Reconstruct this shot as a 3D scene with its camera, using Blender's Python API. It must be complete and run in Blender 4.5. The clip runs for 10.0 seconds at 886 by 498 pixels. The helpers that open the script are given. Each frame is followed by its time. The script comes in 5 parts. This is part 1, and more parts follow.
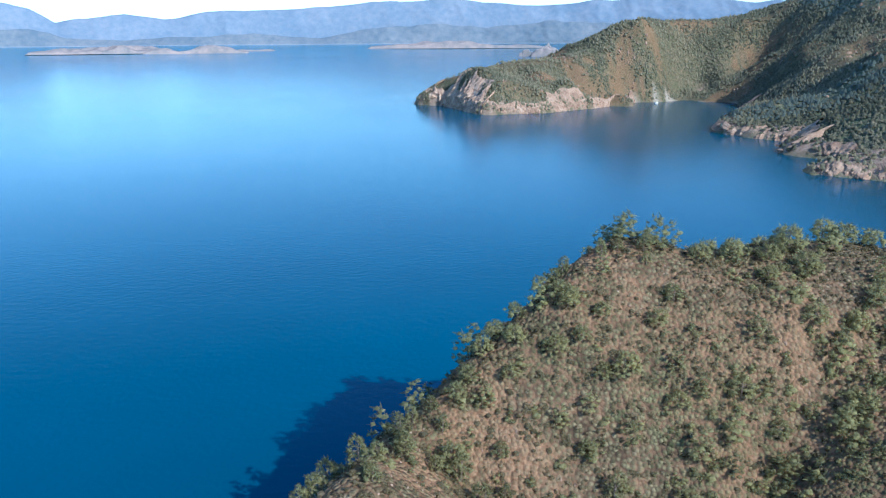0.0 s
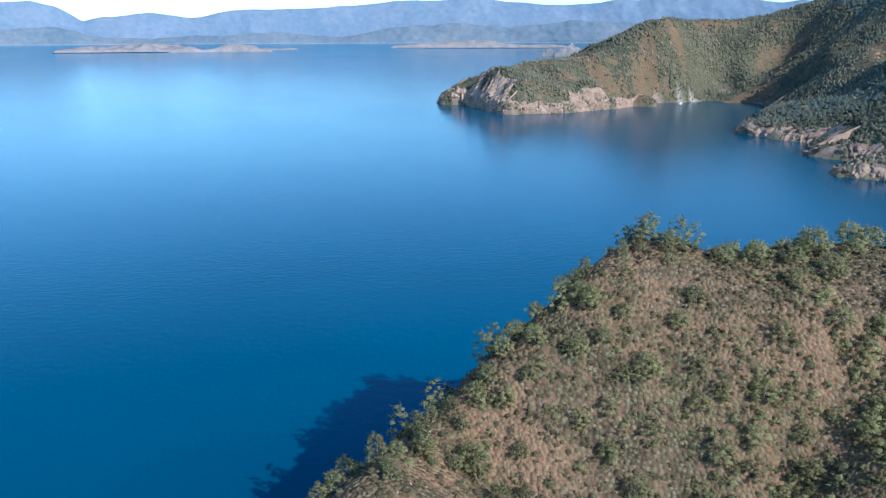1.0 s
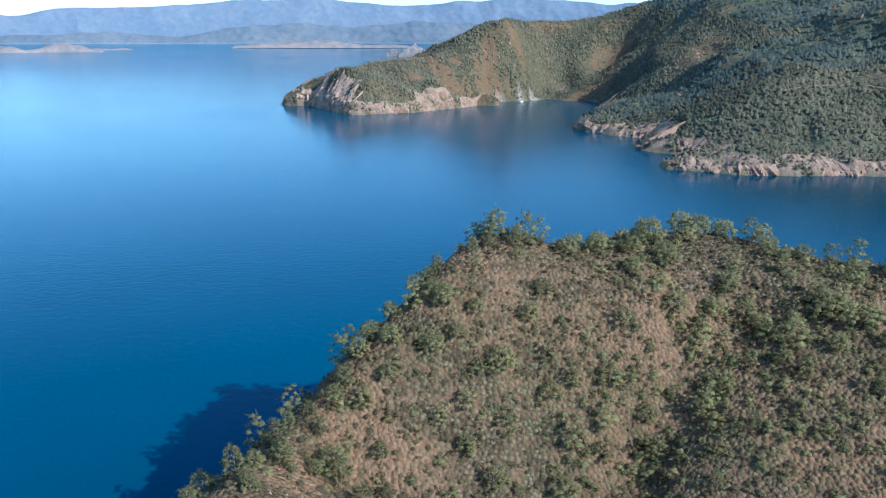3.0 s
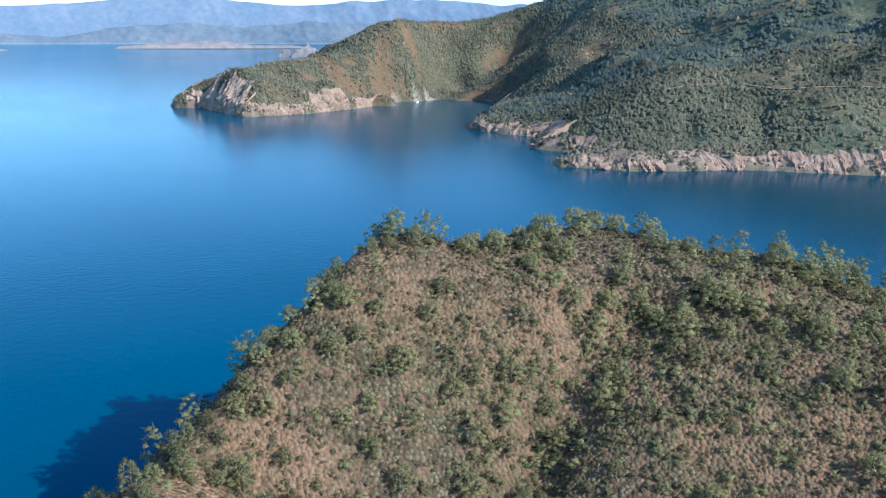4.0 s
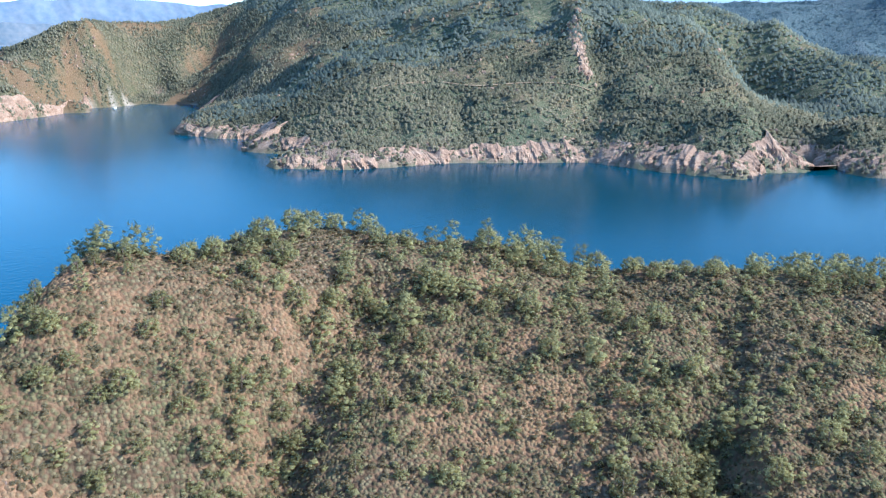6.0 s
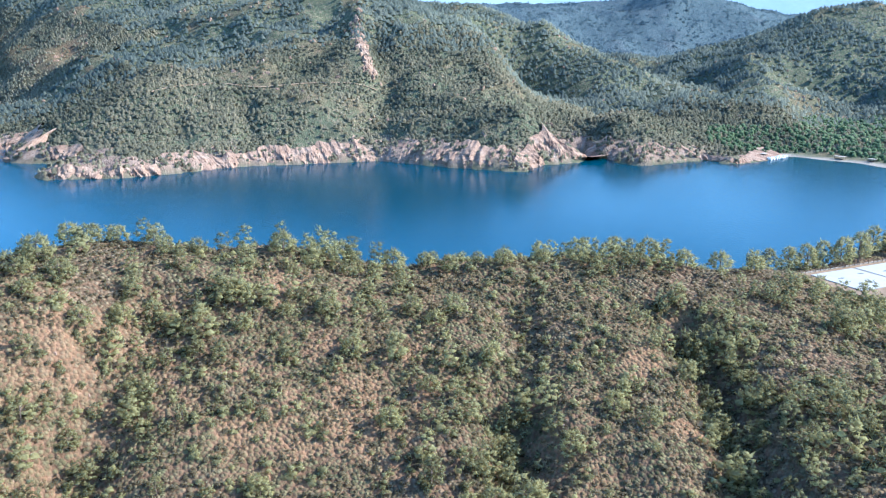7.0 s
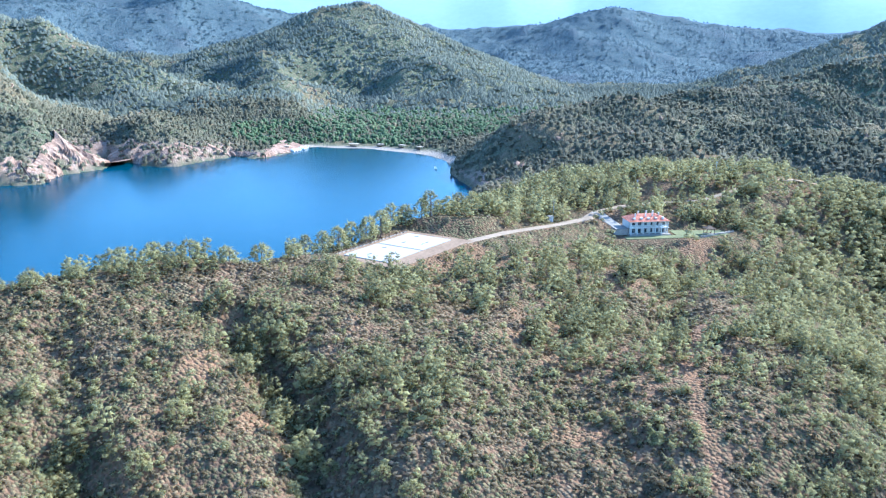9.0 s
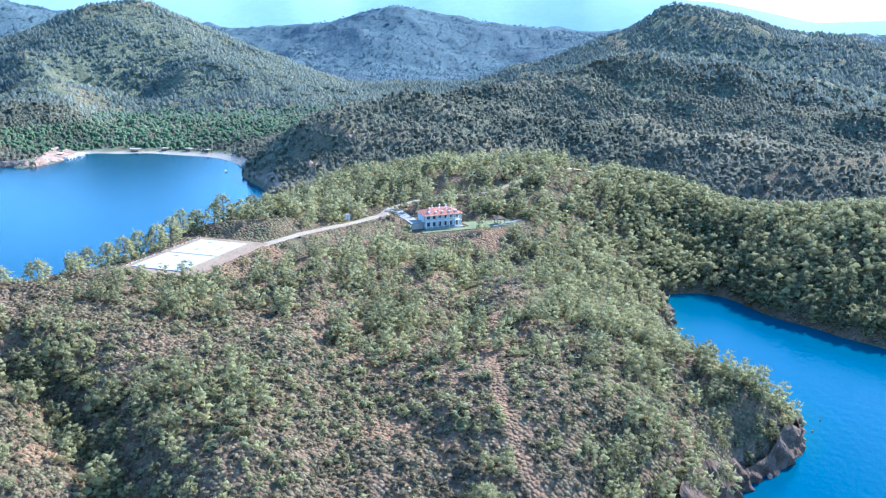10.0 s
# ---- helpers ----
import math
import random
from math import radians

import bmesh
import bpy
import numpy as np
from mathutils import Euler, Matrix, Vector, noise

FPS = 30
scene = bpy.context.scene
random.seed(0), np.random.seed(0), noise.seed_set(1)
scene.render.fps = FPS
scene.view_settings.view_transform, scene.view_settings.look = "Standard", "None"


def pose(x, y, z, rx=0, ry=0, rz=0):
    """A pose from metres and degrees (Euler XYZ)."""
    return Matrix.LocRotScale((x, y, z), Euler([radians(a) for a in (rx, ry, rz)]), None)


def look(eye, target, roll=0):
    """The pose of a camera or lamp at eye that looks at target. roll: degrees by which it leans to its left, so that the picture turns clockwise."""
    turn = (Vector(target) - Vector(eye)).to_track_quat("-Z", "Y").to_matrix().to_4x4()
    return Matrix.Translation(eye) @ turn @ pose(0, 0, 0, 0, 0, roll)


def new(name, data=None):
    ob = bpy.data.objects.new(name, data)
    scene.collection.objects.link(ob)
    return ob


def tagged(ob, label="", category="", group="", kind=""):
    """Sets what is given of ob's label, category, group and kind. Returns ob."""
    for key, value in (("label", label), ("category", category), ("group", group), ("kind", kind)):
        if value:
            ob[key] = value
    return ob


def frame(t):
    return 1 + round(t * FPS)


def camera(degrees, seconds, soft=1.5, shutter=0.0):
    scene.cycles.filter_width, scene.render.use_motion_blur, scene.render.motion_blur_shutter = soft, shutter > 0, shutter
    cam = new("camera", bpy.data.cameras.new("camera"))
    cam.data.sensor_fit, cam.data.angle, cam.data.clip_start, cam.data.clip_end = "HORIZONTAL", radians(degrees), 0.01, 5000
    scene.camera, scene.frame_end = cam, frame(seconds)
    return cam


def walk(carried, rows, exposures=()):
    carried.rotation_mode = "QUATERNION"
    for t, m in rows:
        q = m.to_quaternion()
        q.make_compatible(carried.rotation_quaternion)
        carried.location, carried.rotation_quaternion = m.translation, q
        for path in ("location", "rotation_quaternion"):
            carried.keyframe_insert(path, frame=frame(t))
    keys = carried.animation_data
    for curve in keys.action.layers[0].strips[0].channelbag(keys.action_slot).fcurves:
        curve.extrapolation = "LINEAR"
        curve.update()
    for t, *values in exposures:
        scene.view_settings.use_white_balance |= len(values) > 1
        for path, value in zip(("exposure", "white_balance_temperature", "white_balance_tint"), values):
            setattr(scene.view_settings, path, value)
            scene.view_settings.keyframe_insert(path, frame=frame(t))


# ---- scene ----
# The camera hovers over the sea off the promontory and turns slowly to its right.
EYE = Vector((0.0, 0.0, 100.0))
cam = camera(54.76, 10.0, soft=1.2)
ROWS = [  # seconds, yaw, pitch, roll
    (0.0, -0.10, -14.27, -0.29), (0.5, 2.20, -14.29, -0.20), (1.0, 1.35, -14.31, -0.12), (1.5, -1.64, -14.30, -0.08),
    (2.0, -3.23, -14.30, -0.04), (2.5, -5.81, -14.30, 0.02), (4.0, -15.77, -14.25, 0.19), (4.5, -19.92, -14.22, 0.21),
    (5.0, -24.26, -14.21, 0.22), (5.5, -29.00, -14.17, 0.21), (7.0, -48.86, -14.11, 0.07), (7.5, -56.33, -14.12, 0.03),
    (8.0, -64.15, -14.14, -0.02), (8.5, -72.03, -14.18, -0.08), (9.0, -79.79, -14.24, -0.14), (9.5, -86.99, -14.30, -0.18),
    (10.0, -93.64, -14.38, -0.19),
]

EXPOSURES = [  # seconds, stops, kelvin, tint
    (0.0, 0.84, 5050, 2), (0.5, 0.7, 5050, 2), (2.5, 0.68, 5050, 2), (4.5, 1.0, 5150, 3), (5.5, 1.24, 5200, 4), (7.5, 1.76, 5200, 7), (10.0, 1.98, 4800, 6),
]


def aim(yaw, pitch):
    a, b = radians(yaw), radians(pitch)
    return Vector((-math.sin(a) * math.cos(b), math.cos(a) * math.cos(b), math.sin(b)))


walk(cam, [(t, look(EYE, EYE + aim(yaw, pitch), roll)) for t, yaw, pitch, roll in ROWS], EXPOSURES)

# ---- light ----
SUN_AZ, SUN_EL = 137.0, 34.0  # clockwise from +y, above the horizon
world = bpy.data.worlds.new("sky")
scene.world = world
world.use_nodes = True
sky = world.node_tree.nodes.new("ShaderNodeTexSky")
sky.sky_type, sky.sun_disc = "NISHITA", False
sky.sun_elevation, sky.sun_rotation = radians(SUN_EL), radians(SUN_AZ)
sky.altitude, sky.air_density, sky.dust_density, sky.ozone_density = 50, 1.0, 0.4, 3.0
back = world.node_tree.nodes["Background"]
back.inputs["Strength"].default_value = 0.15
clear = world.node_tree.nodes.new("ShaderNodeMix")  # slightly greener, clearer air than the sky model's
clear.data_type, clear.blend_type = "RGBA", "MULTIPLY"
clear.inputs[0].default_value, clear.inputs[7].default_value = 1.0, (0.80, 0.94, 1.04, 1)
world.node_tree.links.new(sky.outputs[0], clear.inputs[6])
world.node_tree.links.new(clear.outputs[2], back.inputs["Color"])
sun = new("sun", bpy.data.lights.new("sun", "SUN"))
sun.data.energy, sun.data.angle, sun.data.color = 4.3, radians(0.55), (1.0, 0.93, 0.82)
sun.matrix_world = look((0, 0, 300), Vector((0, 0, 300)) - aim(-SUN_AZ, SUN_EL))

# ---- plan: points that the land passes through, in metres ----
NEAR_RIDGE = [  # crest of the near promontory
    (-18, 110, 33), (-16, 119, 31), (-8, 132, 33), (2, 142, 38), (9, 150, 45), (20, 159, 52), (30, 169, 53), (44, 175, 52),
    (64, 179, 52), (81, 177, 54), (82, 182, 53), (96, 175, 52), (101, 170, 51), (115, 161, 50), (129, 153, 47), (138, 147, 44),
    (154, 136, 43), (162, 137, 41), (179, 117, 42), (194, 100, 43), (207, 81, 42), (217, 71, 41),
]
NEAR_SLOPE = [  # slope below the crest and the spur to the small inlet
    (69, 122, 29), (97, 98, 23), (113, 75, 22), (129, 49, 23), (138, 23, 27), (162, 59, 34), (1, 126, 26), (30, 129, 24),
    (57, 126, 26), (145, 8, 24), (169, -21, 29), (203, -25, 29), (137, -27, 21), (165, -48, 25), (185, -75, 15), (182, -90, 10),
    (159, -59, 14), (204, 19, 31), (245, -1, 31), (230, -49, 27), (272, -84, 9),
]
PAD_LEVEL = [  # levelled ground under the two slabs
    (236, 73, 36), (271, 62, 36), (258, 41, 36), (224, 55, 36), (248, 49, 36),
]
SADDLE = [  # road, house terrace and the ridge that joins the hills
    (257, 40, 36), (278, 28, 35), (300, 13, 33), (315, 3, 32), (327, -1, 33), (317, 32, 34), (285, 48, 38), (411, 28, 26),
    (325, -7, 34), (343, -23, 34), (344, -42, 35), (354, -50, 37), (376, -69, 38), (303, -11, 30), (308, -27, 30), (300, -22, 29),
    (307, -40, 28), (296, -34, 28), (307, -45, 27), (291, -42, 23), (288, -22, 24),
]
NEAR_SHORE = [  # shore on the bay side
    (-45, 88, 0), (-24, 142, 0), (-13, 160, 0), (0, 172, 0), (15, 190, 0), (35, 215, 0), (60, 226, 0), (90, 228, 0),
    (125, 220, 0), (150, 207, 0), (178, 190, 0), (205, 165, 0), (232, 138, 0), (262, 118, 0), (305, 98, 0), (350, 88, 0),
    (420, 82, 0), (490, 78, 0), (534, 74, 0),
]
SOUTH_SHORE = [  # shore on the open-sea side and the small inlet
    (168, -76, 0), (178, -90, 0), (185, -99, 0), (279, -97, 0), (311, -104, 0), (312, -116, 0), (287, -134, 0), (268, -146, 0),
    (249, -159, 0), (-20, 72, 0), (10, 68, 0), (45, 60, 0), (75, 40, 0), (95, 12, 0), (100, -12, 0), (112, -35, 0),
    (130, -52, 0), (152, -67, 0), (198, -104, 0), (215, -97, 0), (238, -88, 0), (262, -90, 0), (215, -200, 0), (190, -260, 0),
    (210, -340, 0),
]
FAR_SHORE = [  # shore across the bay
    (-36, 1230, 0), (6, 1199, 0), (49, 1066, 0), (122, 1079, 0), (209, 1153, 0), (278, 1240, 0), (334, 1256, 0), (415, 1219, 0),
    (394, 1122, 0), (275, 865, 0), (302, 808, 0), (323, 785, 0), (286, 708, 0), (312, 668, 0), (265, 608, 0), (305, 571, 0),
    (400, 551, 0), (449, 519, 0), (487, 496, 0), (494, 457, 0), (508, 406, 0), (521, 375, 0),
]
BAY_HEAD = [  # shore at the head of the bay, with the beach
    (525, 377, 0), (556, 383, 0), (595, 371, 0), (635, 387, 0), (604, 328, 0), (645, 308, 0), (670, 301, 0), (663, 270, 0),
    (709, 256, 0), (731, 256, 0), (731, 198, 0), (701, 141, 0), (662, 115, 0), (596, 98, 0), (534, 74, 0),
]
HEADLAND = [  # long headland across the bay
    (-21, 1238, 13), (28, 1240, 41), (86, 1187, 36), (177, 1248, 54), (249, 1286, 80), (305, 1305, 107), (375, 1369, 103), (428, 1417, 111),
    (565, 1432, 139), (611, 1370, 176), (100, 1116, 25), (127, 1108, 21), (260, 1264, 49), (479, 1337, 44), (346, 1300, 15), (482, 1153, 75),
    (173, 1137, 23), (245, 1195, 21),
]
FAR_SLOPE = [  # wooded slope across the bay
    (312, 908, 13), (328, 729, 23), (392, 697, 52), (484, 649, 55), (539, 605, 57), (626, 660, 92), (582, 838, 99), (503, 955, 79),
    (711, 786, 136), (698, 1012, 158), (640, 1223, 174), (580, 536, 43), (688, 564, 75), (798, 742, 139), (901, 747, 133), (981, 673, 113),
    (729, 545, 64), (572, 412, 31),
]
EAST_RIDGE_A = [  # spur that runs down to the bay
    (781, 817, 161), (795, 746, 140), (778, 645, 106), (749, 568, 77), (700, 482, 41), (668, 422, 22),
]
EAST_RIDGE_B = [  # next spur
    (1089, 879, 143), (1034, 772, 115), (989, 644, 89), (934, 542, 53), (828, 424, 24), (774, 352, 16),
]
MOUNTAIN_CREST = [  # crest of the wooded mountain behind the beach
    (1122, 714, 59), (1152, 644, 61), (1199, 597, 73), (1259, 515, 96), (1358, 449, 133), (1391, 374, 143), (1374, 269, 104), (1341, 156, 56),
    (1268, 64, 8),
]
MOUNTAIN_SPUR = [  # its spur to the valley
    (1391, 374, 143), (1244, 302, 98), (1123, 250, 62), (1033, 188, 32), (970, 138, 16),
]
MOUNTAIN_SPUR_B = [  # its spur to the bay
    (1358, 449, 133), (1192, 438, 90), (1053, 411, 57), (936, 353, 30),
]
MOUNTAIN_SPUR_C = [  # its spur to the cliffs
    (1199, 597, 73), (1025, 521, 50), (894, 449, 32), (793, 382, 21),
]
EAST_BACK = [  # red mountain behind and the foot of the slopes
    (1565, 1077, 153), (1686, 980, 148), (1727, 906, 184), (1765, 829, 178), (1699, 733, 134), (826, 303, 16), (640, 382, 17),
]
VALLEY = [  # valley floor
    (814, 193, 5), (830, 243, 8), (918, 94, 9), (855, 144, 7), (1066, 26, 14), (790, 254, 4),
]
BLUE_HILL = [  # hazy hill up the valley
    (2121, 353, 79), (2136, 249, 68), (2197, 116, 118), (2200, -32, 161), (2094, -157, 91), (1931, -270, 28),
]
BLUE_SPUR = [  # its spur
    (2200, -32, 161), (1949, -46, 92), (1700, -6, 40), (1499, 44, 9),
]
SOUTH_RIDGE = [  # high ridge on the south side
    (1169, -164, 17), (1230, -221, 38), (1286, -298, 63), (1347, -382, 100), (1406, -461, 138), (1376, -516, 127), (1332, -572, 109), (1283, -631, 88),
    (1258, -679, 88), (1233, -725, 72), (1201, -776, 61),
]
MIDDLE_RIDGE = [  # wooded ridge beyond the house
    (719, -35, 33), (756, -81, 39), (790, -127, 46), (831, -177, 51), (897, -244, 66), (932, -303, 69), (916, -348, 64), (864, -370, 51),
    (794, -380, 38), (723, -388, 24), (651, -392, 14), (600, -398, 8),
]
SPUR_A = [  # spur above the inlet
    (604, -85, 29), (607, -126, 32), (578, -160, 31), (529, -183, 27), (489, -204, 24), (449, -219, 21), (401, -245, 19),
]
SPUR_B = [  # slope above the inlet
    (423, -77, 32), (412, -104, 29), (396, -124, 27), (369, -142, 23), (341, -156, 21), (306, -170, 22), (293, -182, 22),
]
SOUTH_HILLS = [  # low hills by the bay
    (600, 93, 7), (632, 76, 23), (658, 54, 30), (669, 29, 33), (692, -6, 38), (701, -34, 42), (707, -62, 45), (455, -65, 27), (480, -20, 24), (419, 25, 25), (337, -132, 7),
]
DEEP = [  # sea bed
    (-60, 170, -18), (-40, 230, -25), (150, 260, -25), (280, 190, -25), (400, 160, -25), (500, 170, -25), (620, 200, -14), (560, 300, -25),
    (400, 420, -30), (250, 520, -30), (180, 700, -30), (220, 950, -25), (330, 1130, -12), (0, 1000, -35), (-150, 1250, -35), (-150, 600, -40),
    (-120, 60, -25), (30, 20, -20), (60, -60, -25), (120, -110, -22), (205, -130, -14), (255, -118, -8), (180, -200, -25), (-250, 1700, -40),
    (80, 1480, -25), (-600, 900, -50), (-20, 1420, -20), (150, 1650, -20), (-400, -300, -50), (100, -600, -50), (-100, 1500, -30), (-70, 1330, -25),
]
OFFSHORE = [  # sea bed off the spur and behind the headland
    (185, -113, -9), (226, -138, -9), (180, -101, -9), (171, -82, -5), (207, -119, -6), (261, -124, -8), (299, -118, -5), (150, 1900, -30),
    (330, 1950, -20), (100, 2300, -30), (480, 2250, -20), (250, 1750, -15),
]
HOLLOWS = [  # hollows between the ridges
    (953, 809, 50), (866, 646, 25), (814, 545, 15), (769, 467, 10), (1132, 639, 35), (1028, 515, 22), (1257, 819, 60), (1485, 720, 60),
    (965, 413, 22), (1077, 341, 22), (950, 313, 14), (1471, 630, 45), (1627, 492, 45), (1627, 275, 18), (1496, 109, 14), (1743, -153, 10),
    (1577, -270, 14), (1058, -215, 28), (1107, -312, 34), (1108, -407, 38), (1020, -463, 30), (952, -509, 28), (715, -146, 16), (712, -201, 18),
    (676, -248, 18), (598, -279, 10), (483, -130, 10), (436, -160, 9), (390, -182, 8),
]


# ---- land form ----
def lattice(ix, iy, seed):
    n = (ix * 374761393 + iy * 668265263 + seed * 1442695041) & 0xFFFFFFFF
    n = ((n ^ (n >> 13)) * 1274126177) & 0xFFFFFFFF
    return ((n ^ (n >> 16)) & 0xFFFF) / 32767.5 - 1.0


def vnoise(x, y, seed=0):
    ix, iy = np.floor(x).astype(np.int64), np.floor(y).astype(np.int64)
    u, v = x - ix, y - iy
    u, v = u * u * u * (u * (6 * u - 15) + 10), v * v * v * (v * (6 * v - 15) + 10)
    a, b = lattice(ix, iy, seed), lattice(ix + 1, iy, seed)
    c, d = lattice(ix, iy + 1, seed), lattice(ix + 1, iy + 1, seed)
    return (a + (b - a) * u) * (1 - v) + (c + (d - c) * u) * v


def fbm(x, y, size, octaves=4, seed=0, gain=0.5):
    out, amp = np.zeros_like(x), 1.0
    for k in range(octaves):
        f = 2.0 ** k / size
        out += amp * vnoise(x * f * 0.966 + y * f * 0.259 + 13.7 * k, y * f * 0.966 - x * f * 0.259 + 7.1 * k, seed + k)
        amp *= gain
    return out


def ridged(x, y, size, octaves=3, seed=0):
    out, amp = np.zeros_like(x), 1.0
    for k in range(octaves):
        f = 2.0 ** k / size
        out += amp * (1 - 2 * np.abs(vnoise(x * f + 5.3 * k, y * f - 3.1 * k, seed + 31 * k)))
        amp *= 0.5
    return out


def step(a, b, v):
    s = np.clip((v - a) / (b - a), 0, 1)
    return s * s * (3 - 2 * s)


def dense(points, gap):
    out = []
    for p, q in zip(points, points[1:]):
        n = max(1, int(math.dist(p[:2], q[:2]) / gap))
        out += [tuple(np.array(p) + (np.array(q) - p) * k / n) for k in range(n)]
    return out + [points[-1]]


LINES = [(NEAR_RIDGE, 14), (NEAR_SHORE, 15), (FAR_SHORE, 30), (BAY_HEAD, 25), (EAST_RIDGE_A, 60), (EAST_RIDGE_B, 60), (MOUNTAIN_CREST, 60),
    (MOUNTAIN_SPUR, 60), (MOUNTAIN_SPUR_B, 60), (MOUNTAIN_SPUR_C, 60), (BLUE_HILL, 80), (BLUE_SPUR, 80), (SOUTH_RIDGE, 60), (MIDDLE_RIDGE, 40),
    (SPUR_A, 40), (SPUR_B, 40)]
TIP = [(-16, 1233, 22), (8, 1222, 32), (30, 1180, 34), (42, 1140, 34), (56, 1102, 27)]  # the tall cliff at the end of the headland
CONTROL = np.array(
    sum([dense(points, gap) for points, gap in LINES], []) + NEAR_SLOPE + PAD_LEVEL + SADDLE + SOUTH_SHORE + HEADLAND + FAR_SLOPE
    + EAST_BACK + VALLEY + SOUTH_HILLS + DEEP + OFFSHORE + HOLLOWS + TIP, float)
_, first = np.unique(np.round(CONTROL[:, :2] / 3), axis=0, return_index=True)
CONTROL = CONTROL[np.sort(first)]
SOFTNESS = 12.0


def basis(px, py):
    return np.sqrt((px[:, None] - CONTROL[None, :, 0]) ** 2 + (py[:, None] - CONTROL[None, :, 1]) ** 2 + SOFTNESS ** 2)


def weights():
    n = len(CONTROL)
    m = np.zeros((n + 1, n + 1))
    m[:n, :n] = basis(CONTROL[:, 0], CONTROL[:, 1]) - np.eye(n) * 0.4
    m[:n, n] = m[n, :n] = 1
    return np.linalg.solve(m, np.r_[CONTROL[:, 2], 0])


WEIGHT = weights()


def shape(x, y):
    """The smooth land, without relief."""
    x, y = np.asarray(x, float).ravel(), np.asarray(y, float).ravel()
    out = np.empty(len(x))
    for k in range(0, len(x), 20000):
        out[k:k + 20000] = basis(x[k:k + 20000], y[k:k + 20000]) @ WEIGHT[:-1] + WEIGHT[-1]
    return out


def near_line(x, y, points):
    """Distance from a polyline."""
    best = np.full(len(x), 1e9)
    for (ax, ay, *_), (bx, by, *_) in zip(points, points[1:]):
        dx, dy = bx - ax, by - ay
        k = np.clip(((x - ax) * dx + (y - ay) * dy) / (dx * dx + dy * dy), 0, 1)
        best = np.minimum(best, np.hypot(x - ax - k * dx, y - ay - k * dy))
    return best


SPUR_EDGE = [(140, -60), (152, -67), (168, -76), (178, -90), (185, -99), (198, -104), (215, -97)]
INLET_EDGE = [(238, -88), (262, -90), (279, -97), (311, -104)]
BEACH = [(731, 256), (731, 198), (701, 141), (662, 115)]
COVE = [(278, 1240), (334, 1256), (415, 1219)]
# Tracks: polyline with heights, half width.
ROADS = [
    ([(257, 40, 36), (278, 28, 35), (300, 13, 33.2), (315, 3, 32.5), (327, -1, 33)], 1.7),
    ([(327, -1, 33), (336, -10, 33.6), (343, -23, 34), (346, -42, 35), (354, -52, 37), (376, -69, 38.5)], 1.3),
    ([(326, -1, 33), (319, -5, 31.6), (312, -10, 30)], 2.4),
]
PATHS = [  # foot tracks of bare soil on the spur and below the slabs
    ([(205, -27), (191, -24), (178, -21), (166, -22), (158, -21), (150, -23), (142, -23), (130, -26)], 1.5),
    ([(217, 45), (226, 32), (240, 22), (262, 10)], 1.2),
]
GULLIES = [  # dry gullies down the near slope: line, depth
    ([(108, 34), (127, 44), (137, 50), (149, 56), (159, 66), (166, 76)], 7.5),
    ([(98, 70), (107, 77), (116, 85), (122, 94)], 5.0),
    ([(206, -18), (218, -20), (232, -22), (249, -24), (272, -27)], 4.5),
    ([(40, 120), (58, 132), (78, 134), (92, 140)], 2.5),
    ([(82, 148), (74, 143), (63, 136), (56, 131), (51, 123), (46, 112)], 4.5), ([(116, 82), (125, 89), (137, 98), (147, 107)], 4.0),
]
RAVINES = [  # ravines and rock spurs of the slopes across the bay: line, depth (negative: a spur), half width
    ([(906, 686), (692, 490), (648, 422), (630, 392)], 15, 30), ([(647, 661), (579, 582), (518, 524), (488, 484)], 13, 20),
    ([(684, 757), (587, 685), (540, 652)], 11, 22), ([(1175, 292), (1032, 285), (827, 258)], 14, 34), ([(457, 639), (434, 594), (412, 568)], 7, 13),
    ([(540, 1084), (488, 1017), (425, 985), (385, 1060)], 8, 30), ([(1250, 640), (967, 528), (760, 425)], 14, 34),
    ([(660, 700), (591, 622), (572, 592)], -10, 14), ([(1095, 477), (916, 357), (821, 284)], -10, 36), ([(840, 690), (735, 585), (672, 490)], -9, 30),
    ([(379, 1367), (395, 1343), (387, 1285)], 14, 24), ([(264, 1278), (258, 1255), (232, 1191)], 9, 20), ([(480, 1396), (434, 1346), (402, 1288)], -12, 22),
    ([(181, 1224), (138, 1138), (112, 1097)], 7, 16), ([(552, 1322), (508, 1309), (447, 1259)], -12, 30), ([(357, 1369), (331, 1310), (309, 1259)], -8, 18),
    ([(395, 640), (378, 600), (368, 572)], 5, 10), ([(330, 640), (318, 690), (306, 720)], 7, 14),
]
LEVELS = [(247.5, 57, 20, 12, -0.41, 36.0), (308, -28, 21, 8, -1.27, 29.5)]  # flat ground: centre x, y, half sizes, turn, height


RIDGE_MEAN = 0.5
CRESTS = [MOUNTAIN_CREST, BLUE_HILL, EAST_RIDGE_A, EAST_RIDGE_B, SOUTH_RIDGE]
HILL_TRACK = [(400, 686), (421, 687), (459, 673), (482, 639), (517, 621), (537, 603), (570, 580)]


